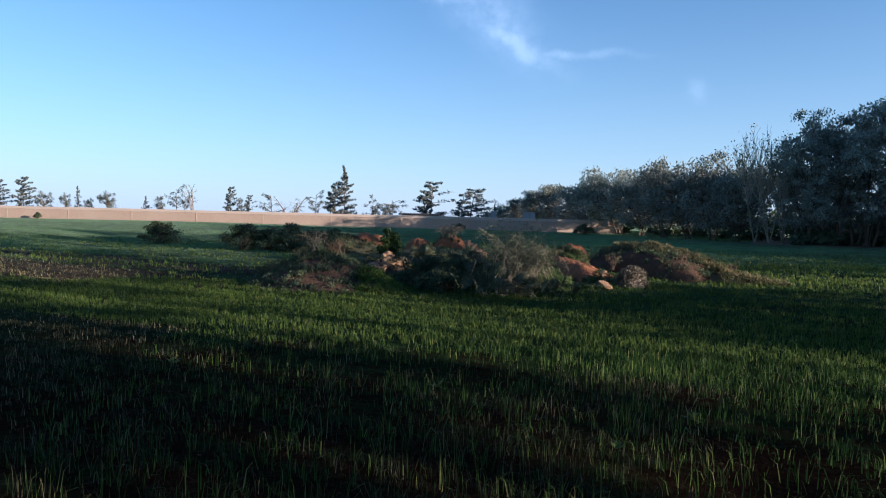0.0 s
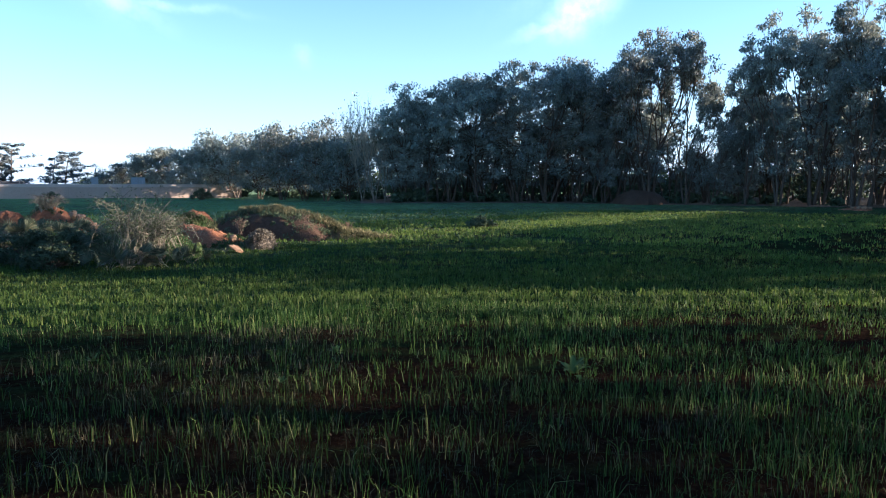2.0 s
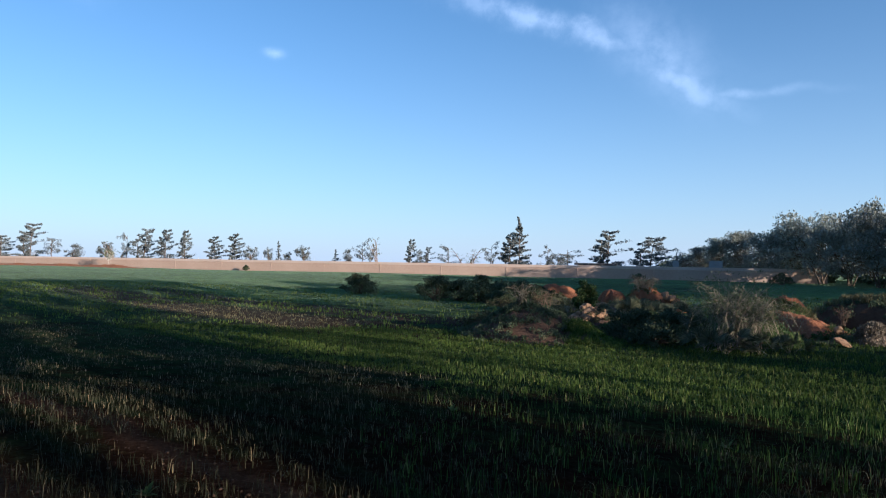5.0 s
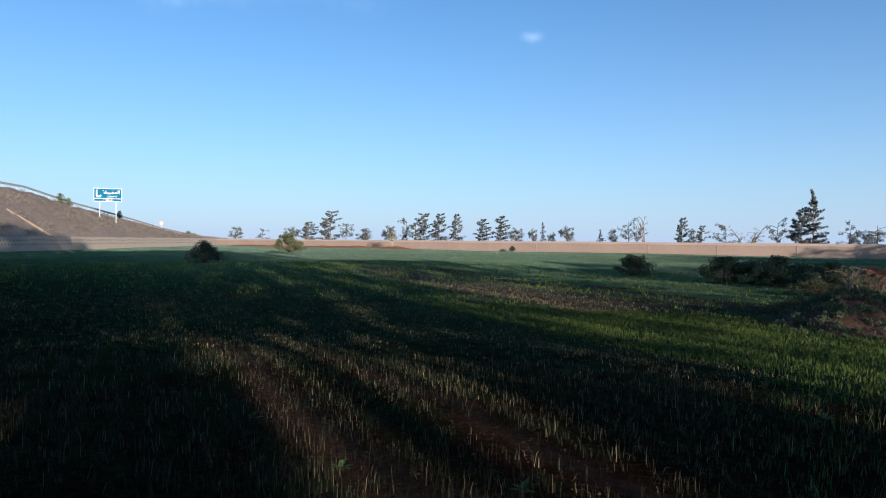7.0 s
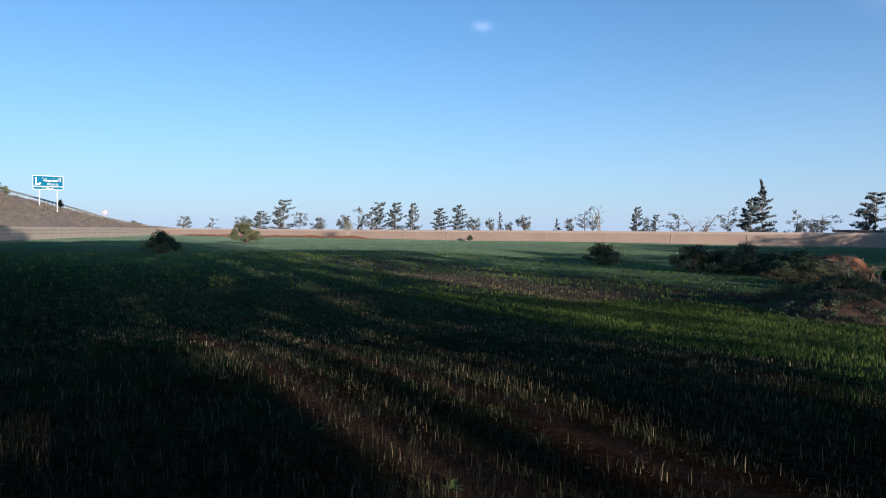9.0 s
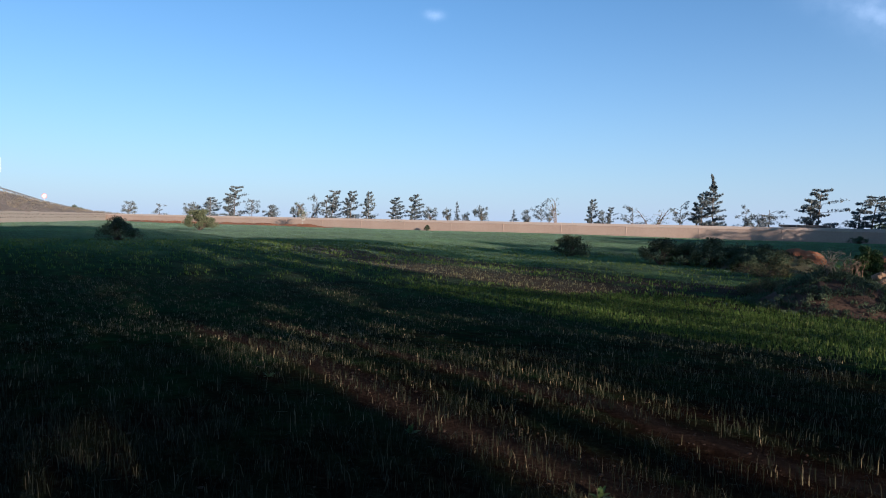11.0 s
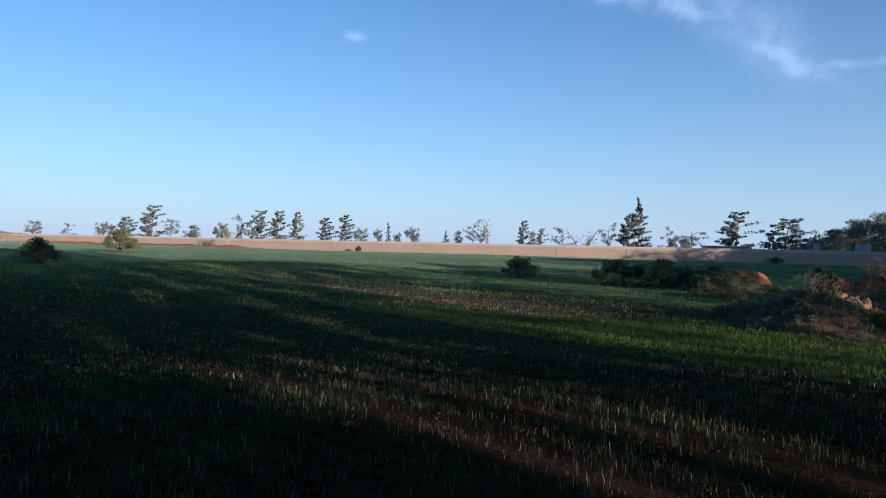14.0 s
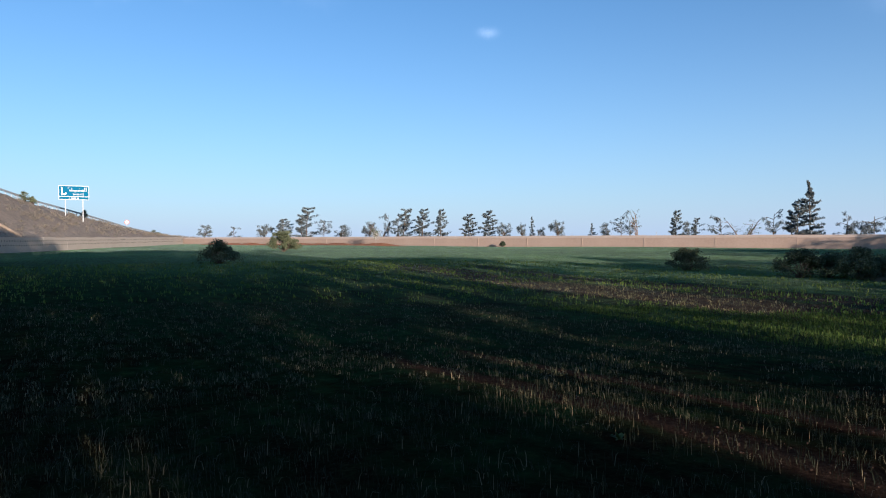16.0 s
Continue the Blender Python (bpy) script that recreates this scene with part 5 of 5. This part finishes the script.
mound(7.72, 17.3, 0.37, 0.37, 0.44, 0, 13, "bank", "round tan tussock of cut dry grass", "dry_tussock", tufts=230, cover="bank_tuft", lumps=0.05, blade=0.06, dome=True)


def rock(x, y, z, s, seed, flat=0.75):
    rr = random.Random(seed)
    bm = bmesh.new()
    bmesh.ops.create_icosphere(bm, subdivisions=2, radius=s)
    for vv in bm.verts:
        k = 1 + 0.45 * noise.noise(vv.co / s * 1.1 + Vector((seed * 3.7, 0, 0)))
        vv.co = Vector((vv.co.x * k * rr.uniform(0.82, 1.18), vv.co.y * k * rr.uniform(0.9, 1.1), vv.co.z * k * flat))
    me = bpy.data.meshes.new("rock")
    bm.to_mesh(me)
    bm.free()
    me.materials.append(MAT["rock"])
    ob = new("rock", me)
    ob.matrix_basis = pose(x, y, z, rr.uniform(-25, 25), rr.uniform(-25, 25), rr.uniform(0, 360))
    return tagged(ob, "rough ochre stone lying on the earth heaps", "rock", "stones on the mounds")


def rocks():
    rr = random.Random(5)
    # spill of stones on the low brown heap, with one that stands on end
    for i in range(26):
        t = i / 25
        rock(0.85 + 0.8 * t + rr.uniform(-0.25, 0.25), 21.7 + 2.3 * t + rr.uniform(-0.35, 0.35), -0.3 + 0.42 * t + rr.uniform(-0.06, 0.06), rr.uniform(0.07, 0.16) if i % 5 else 0.2, i, rr.uniform(0.5, 1.0))
    rock(2.02, 23.7, -0.16, 0.19, 31, 1.7)
    rock(1.85, 23.5, -0.2, 0.16, 32, 1.2)
    # blocks sliding off the red earth
    for i in range(30):
        t = (i + 0.5) / 30
        rock(5.2 + 0.65 * t + rr.uniform(-0.12, 0.14), 28.9 - 0.5 * t + rr.uniform(-0.2, 0.2), 0.42 - 0.5 * t + rr.uniform(-0.05, 0.08), rr.uniform(0.07, 0.15), 50 + i, rr.uniform(0.5, 1.0))
    rock(6.8, 16.9, -0.14, 0.2, 100, 0.3)
    rock(7.0, 17.5, 0.08, 0.12, 101, 0.9)
    rock(2.2, 29.0, 0.0, 0.17, 72)
    rock(2.55, 27.9, 0.0, 0.18, 73)


rocks()


def twig_bush(x, y, z, w, h, seed, mat, n, arch=0.5, leafy=0, leaf_mat="grey_leaf", label="", name="dry_shrub", up=1.0):
    """Arching stems from one foot, with side twigs and few leaves."""
    rr = random.Random(seed)
    e = base(name, label, "shrub", at=(x, y, z))
    tb, cs, rs = Tubes(4), [], []
    for i in range(n):
        a = rr.uniform(0, 6.28)
        L = rr.uniform(0.35, 1.0)
        foot = Vector((rr.gauss(0, 0.12 * w), rr.gauss(0, 0.12 * w), 0))
        top = Vector((math.cos(a) * w / 2 * L * 0.6, math.sin(a) * w / 2 * L * 0.6, h * rr.uniform(0.55, 1.0) * up))
        tip = Vector((math.cos(a) * w / 2 * L, math.sin(a) * w / 2 * L, top.z * (1 - arch * rr.random())))
        pts = []
        for k in range(6):
            t = k / 5
            pts.append(foot * (1 - t) ** 2 + top * 2 * t * (1 - t) * 1.15 + tip * t * t + Vector((rr.gauss(0, 0.02), rr.gauss(0, 0.02), 0)))
        tb.add(pts, 0.011, 0.004)
        for k in range(5):
            p = pts[2 + k % 4]
            q = p + Vector((rr.gauss(0, 1), rr.gauss(0, 1), rr.gauss(0.3, 0.7))) * 0.13 * h
            tb.add([p, q], 0.005, 0.002)
            cs += [p, q]
            rs += [0.1 * h, 0.08 * h]
    piece("framework", tb.mesh("framework", mat), e)
    if leafy:
        v, f = leaves(np.random.default_rng(seed), [tuple(c) for c in cs], rs, leafy, 0.07, 0.022, 0.1)
        v[:, 2] = np.maximum(v[:, 2], 0)
        piece("foliage", mesh_of("foliage", v, f, leaf_mat), e)
    return e


THORN = "large sprawling grey-green thorny shrub with arching stems"
twig_bush(4.3, 16.7, -0.36, 2.6, 1.9, 1, "grey_twig", 70, 0.95, 3000, label=THORN, name="thorny_shrub")
twig_bush(4.9, 17.6, -0.25, 2.2, 1.4, 2, "grey_twig", 40, 0.95, 1500, label=THORN, name="thorny_shrub")
twig_bush(-0.85, 19.2, 0.38, 1.2, 0.7, 3, "grey_twig", 22, 0.15, label="dry brown twiggy shrub on an earth heap")
twig_bush(-0.3, 19.6, 0.36, 0.9, 0.5, 4, "dry_twig", 18, 0.15, label="dry brown twiggy shrub on an earth heap")
twig_bush(4.6, 30.0, 0.5, 1.7, 0.8, 5, "grey_twig", 80, 0.5, label="pile of pale dry brushwood on the mounds", name="brushwood")
twig_bush(8.35, 20.2, 0.0, 0.5, 0.5, 6, "dry_twig", 14, 0.2, label="small dry weed on an earth heap")
twig_bush(11.6, 18.9, -0.2, 0.6, 0.6, 7, "dry_twig", 18, 0.2, label="small dry weed at the foot of the mounds")
twig_bush(10.2, 19.3, 0.2, 0.4, 0.45, 8, "dry_twig", 10, 0.2, label="small dry weed on an earth heap")
shrub(1.72, 26.8, 1.05, 1.6, 20, "weed_leaf", 4200, "upright leafy green bush among the mounds", (0.11, 0.055))
HOLLOW = "low dark scrub in the hollow between mounds"
shrub(2.35, 19.4, 1.9, 0.85, 21, "shrub_leaf", 4600, HOLLOW, (0.09, 0.035))
shrub(3.25, 18.5, 2.2, 0.8, 22, "shrub_leaf", 5200, HOLLOW, (0.09, 0.035))
shrub(2.5, 17.5, 1.7, 0.55, 23, "shrub_leaf", 3800, HOLLOW, (0.09, 0.035))
shrub(-1.9, 21.8, 2.0, 0.55, 25, "tuft", 2400, "low dry scrub beside an earth heap", (0.1, 0.022), twigs="dry_twig")
shrub(3.9, 26.4, 2.6, 0.7, 24, "shrub_leaf", 3800, "low dark scrub between mounds", (0.1, 0.04))
shrub(-1.2, 30.5, 2.4, 0.6, 26, "tuft", 2600, "low dry scrub between mounds", (0.1, 0.022), twigs="dry_twig")


def palmetto(x, y, z, s, seed):
    """A dwarf fan palm: fans of stiff narrow blades on short stalks."""
    rr = random.Random(seed)
    e = base("dwarf_palm", "dwarf fan palm with stiff grey-green fans beside the mounds", "palm", "dwarf palms", at=(x, y, z))
    for k in range(9):
        a, el = rr.uniform(0, 6.28), rr.uniform(0.35, 1.3)
        d = Vector((math.cos(a) * math.cos(el), math.sin(a) * math.cos(el), math.sin(el)))
        c = d * s * rr.uniform(0.4, 0.65)
        side = d.orthogonal().normalized()
        side.rotate(Matrix.Rotation(rr.uniform(0, 3.1), 3, d))
        nrm = d.cross(side)
        v, f = [], []
        for i in range(15):
            w = (i - 7) / 7 * 1.25
            r = d * math.cos(w) + side * math.sin(w)
            tdir = (-d * math.sin(w) + side * math.cos(w))
            L = s * 0.5 * (1 - 0.15 * abs(w))
            n0 = len(v)
            v += [c - tdir * 0.006 * s, c + r * L * 0.5 + tdir * 0.02 * s + nrm * 0.01, c + r * L + Vector((0, 0, -0.05 * s)), c + r * L * 0.5 - tdir * 0.02 * s]
            f.append((n0, n0 + 1, n0 + 2, n0 + 3))
        fan = piece("fan", mesh_of("fan", v, f, "palm_leaf"), e)
        tb = Tubes(4)
        tb.add([(0, 0, -0.03), c * 0.5 + Vector((0, 0, 0.03)), c], 0.006 * s, 0.004 * s)
        piece("stalk", tb.mesh("stalk", "grey_twig"), fan)


for k, (x, y, z, w) in enumerate(((3.75, 15.8, -0.4, 0.85), (3.35, 15.9, -0.4, 0.75), (4.5, 15.7, -0.38, 0.7), (3.8, 17.7, -0.05, 0.85), (3.5, 18.6, 0.1, 0.75), (2.3, 21.1, 0.0, 0.8), (2.8, 21.3, 0.02, 0.8), (3.3, 21.0, 0.0, 0.7), (1.9, 21.6, -0.1, 0.7), (5.2, 15.9, -0.36, 0.6))):
    palmetto(x, y, z, w, k + 1)


# ---- earth ridge at the far wall ----
def red_ridge():
    rr = random.Random(2)
    for i in range(11):
        p = WALL_A + WALL_DIR * (104 + i * 5.6)
        n = Vector((WALL_DIR.y, -WALL_DIR.x, 0))
        n = n if n.y < 0 else -n
        q = p + n * (5.0 + rr.uniform(-0.8, 0.8))
        mound(q.x, q.y, 7.0, 1.7, rr.uniform(0.3, 0.5), WALL_TURN, 80 + i, "red_soil", "bank of dug red soil before the boundary wall", "soil_bank")


red_ridge()


# ---- clods of turned soil beside the wheel tracks ----
def clods():
    rng = np.random.default_rng(12)
    bm = bmesh.new()
    bmesh.ops.create_icosphere(bm, subdivisions=1, radius=1.0)
    bm.verts.ensure_lookup_table()
    unit = np.array([tuple(q.co) for q in bm.verts])
    tri = np.array([[q.index for q in fc.verts] for fc in bm.faces])
    bm.free()
    n = 2600
    pick = rng.random(n)
    u = np.where(pick < 0.42, rng.normal(0.35, 0.2, n), np.where(pick < 0.7, rng.normal(1.6, 0.16, n), rng.uniform(-4, 6, n)))
    s = rng.uniform(-16, -0.5, n)
    size = 0.004 + 0.012 * rng.random(n) ** 4
    su, ac = np.array(SUNWARD[:2]), np.array(ACROSS[:2])
    c = u[:, None] * ac + s[:, None] * su
    off = np.hypot(c[:, 0] - np.clip(c[:, 0], -7.6, 0), c[:, 1])
    ok = (c[:, 1] > 0.8) & (off > 1.0)
    c, size = c[ok], size[ok]
    n = len(c)
    shape = 1 + rng.uniform(-0.35, 0.35, (n, len(unit), 1))
    v = unit[None] * shape * size[:, None, None] * np.stack([rng.uniform(0.7, 1.4, n), rng.uniform(0.7, 1.4, n), rng.uniform(0.5, 0.9, n)], 1)[:, None, :]
    v[:, :, :2] += c[:, None, :]
    v[:, :, 2] += np.array([ground_z(a, b) for a, b in c])[:, None] + size[:, None] * 0.2
    f = (tri[None] + (np.arange(n) * len(unit))[:, None, None]).reshape(-1, 3)
    tagged(new("soil_clods", mesh_of("soil_clods", v.reshape(-1, 3), f, "brown_earth")), "crumbled brown clods of turned soil on the field", "soil", kind="stuff")


clods()


# ---- at the edge of the wood ----
def slim_stems(seed):
    """Three to five slender leaning stems from one stool, forked above."""
    rr = random.Random(seed)
    stems = []
    for i in range(rr.randrange(3, 6)):
        tb = Tubes(5)
        a, lean = rr.uniform(0, 6.28), rr.uniform(0.1, 0.45)
        h = rr.uniform(4.2, 6.5)
        d = Vector((math.cos(a), math.sin(a), 0))
        pts = [d * (0.15 + lean * h * k ** 1.2) + Vector((rr.uniform(-.12, .12), rr.uniform(-.12, .12), h * k - 0.1)) for k in (0, 0.25, 0.5, 0.75, 1)]
        tb.add(pts, rr.uniform(0.06, 0.12), 0.03)
        for q in range(2):
            e = pts[3] + Vector((rr.uniform(-1, 1), rr.uniform(-1, 1), 1.2)) * 0.9
            tb.add([pts[2 + q % 2], e], 0.035, 0.015)
        stems.append(tb.mesh("stem", "bark"))
    return stems


def coppice():
    rr = random.Random(17)
    kinds = [slim_stems(s) for s in range(6)]
    for i in range(64):
        a = 38 + 42 * (i + rr.random()) / 64
        d = 60.5 + abs(rr.gauss(0, 9))
        x, y = -0.6 + d * math.sin(radians(a)), -0.7 + d * math.cos(radians(a))
        e = base("coppiced_gum", "slender many-stemmed brown gum trunks under the canopy", "tree", "coppiced gums", at=(x, y, ground_z(x, y)), turn=rr.uniform(0, 360))
        for me in kinds[i % 6]:
            piece("stem", me, e)


coppice()


hx, hy = on_bearing(56.3, 60.5)
mound(hx, hy, 3.2, 2.2, 1.15, 30, 95, "brown_earth", "dark heap of earth under the gum trees", dome=True)
sx, sy = on_bearing(71.6, 54.5)
mound(sx, sy, 2.6, 1.2, 0.16, 20, 96, "red_soil", "low spill of red soil at the edge of the wood")
for k in range(4):
    rx_, ry_ = on_bearing(71.3 + 0.35 * k, 53.2 + 0.3 * (k % 2))
    rock(rx_, ry_, 0.08, 0.13 + 0.03 * (k % 3), 110 + k)


def container():
    x, y = on_bearing(76.3, 96.0)
    e = base("dark_container", "long dark blue sheet-metal container behind the wood", "container", at=(x, y, 0.0), turn=-76)
    bm = bmesh.new()
    box(bm, -6.6, -1.2, 0.0, 6.6, 1.2, 1.95, 0.03)
    body = part("body", bm, "dark_blue", e)
    for i in range(26):
        rb = bmesh.new()
        box(rb, -6.45 + i * 0.5, -1.24, 0.12, -6.25 + i * 0.5, -1.205, 1.83)
        part("rib", rb, "dark_blue", body)
    bm = bmesh.new()
    box(bm, -6.7, -1.3, 1.954, 6.7, 1.3, 2.05, 0.02)
    part("roof", bm, "dark_roof", e)


container()


# ---- weeds near the walk ----
def weed(x, y, s, seed, label="broad-leaved green weed among the cereal"):
    rr = random.Random(seed)
    e = base("weed", label, "weed", "weeds in the field", at=(x, y, ground_z(x, y) - 0.01))
    for k in range(13):
        a, L = rr.uniform(0, 6.28), s * rr.uniform(0.5, 1.0)
        el = rr.uniform(0.35, 1.35)
        d = Vector((math.cos(a), math.sin(a), 0))
        t = Vector((-d.y, d.x, 0))
        v, f = [], []
        for i in range(6):
            w = i / 5
            wd = 0.1 * L * math.sin(math.pi * (0.08 + 0.92 * w) ** 0.8) + 0.004
            c = d * L * w * math.cos(el) + Vector((0, 0, L * (w * math.sin(el) - 0.35 * w * w)))
            v += [c - t * wd, c + Vector((0, 0, -0.015 * s)), c + t * wd]
        for i in range(5):
            for j in range(2):
                f.append((i * 3 + j, i * 3 + j + 1, i * 3 + j + 4, i * 3 + j + 3))
        piece("leaf", mesh_of("leaf", v, f, "weed_leaf", True), e)


weed(4.1, 3.1, 0.3, 1)
weed(4.2, 3.2, 0.26, 2)
for k, (x, y, s) in enumerate(((-3.6, 4.1, 0.17), (-2.9, 3.6, 0.15), (-1.8, 7.4, 0.14), (-4.9, 3.9, 0.13), (1.9, 4.4, 0.13), (-6.4, 4.6, 0.12), (0.9, 6.3, 0.14), (2.9, 5.2, 0.14), (-8.6, 6.0, 0.13))):
    weed(x, y, s, 10 + k)
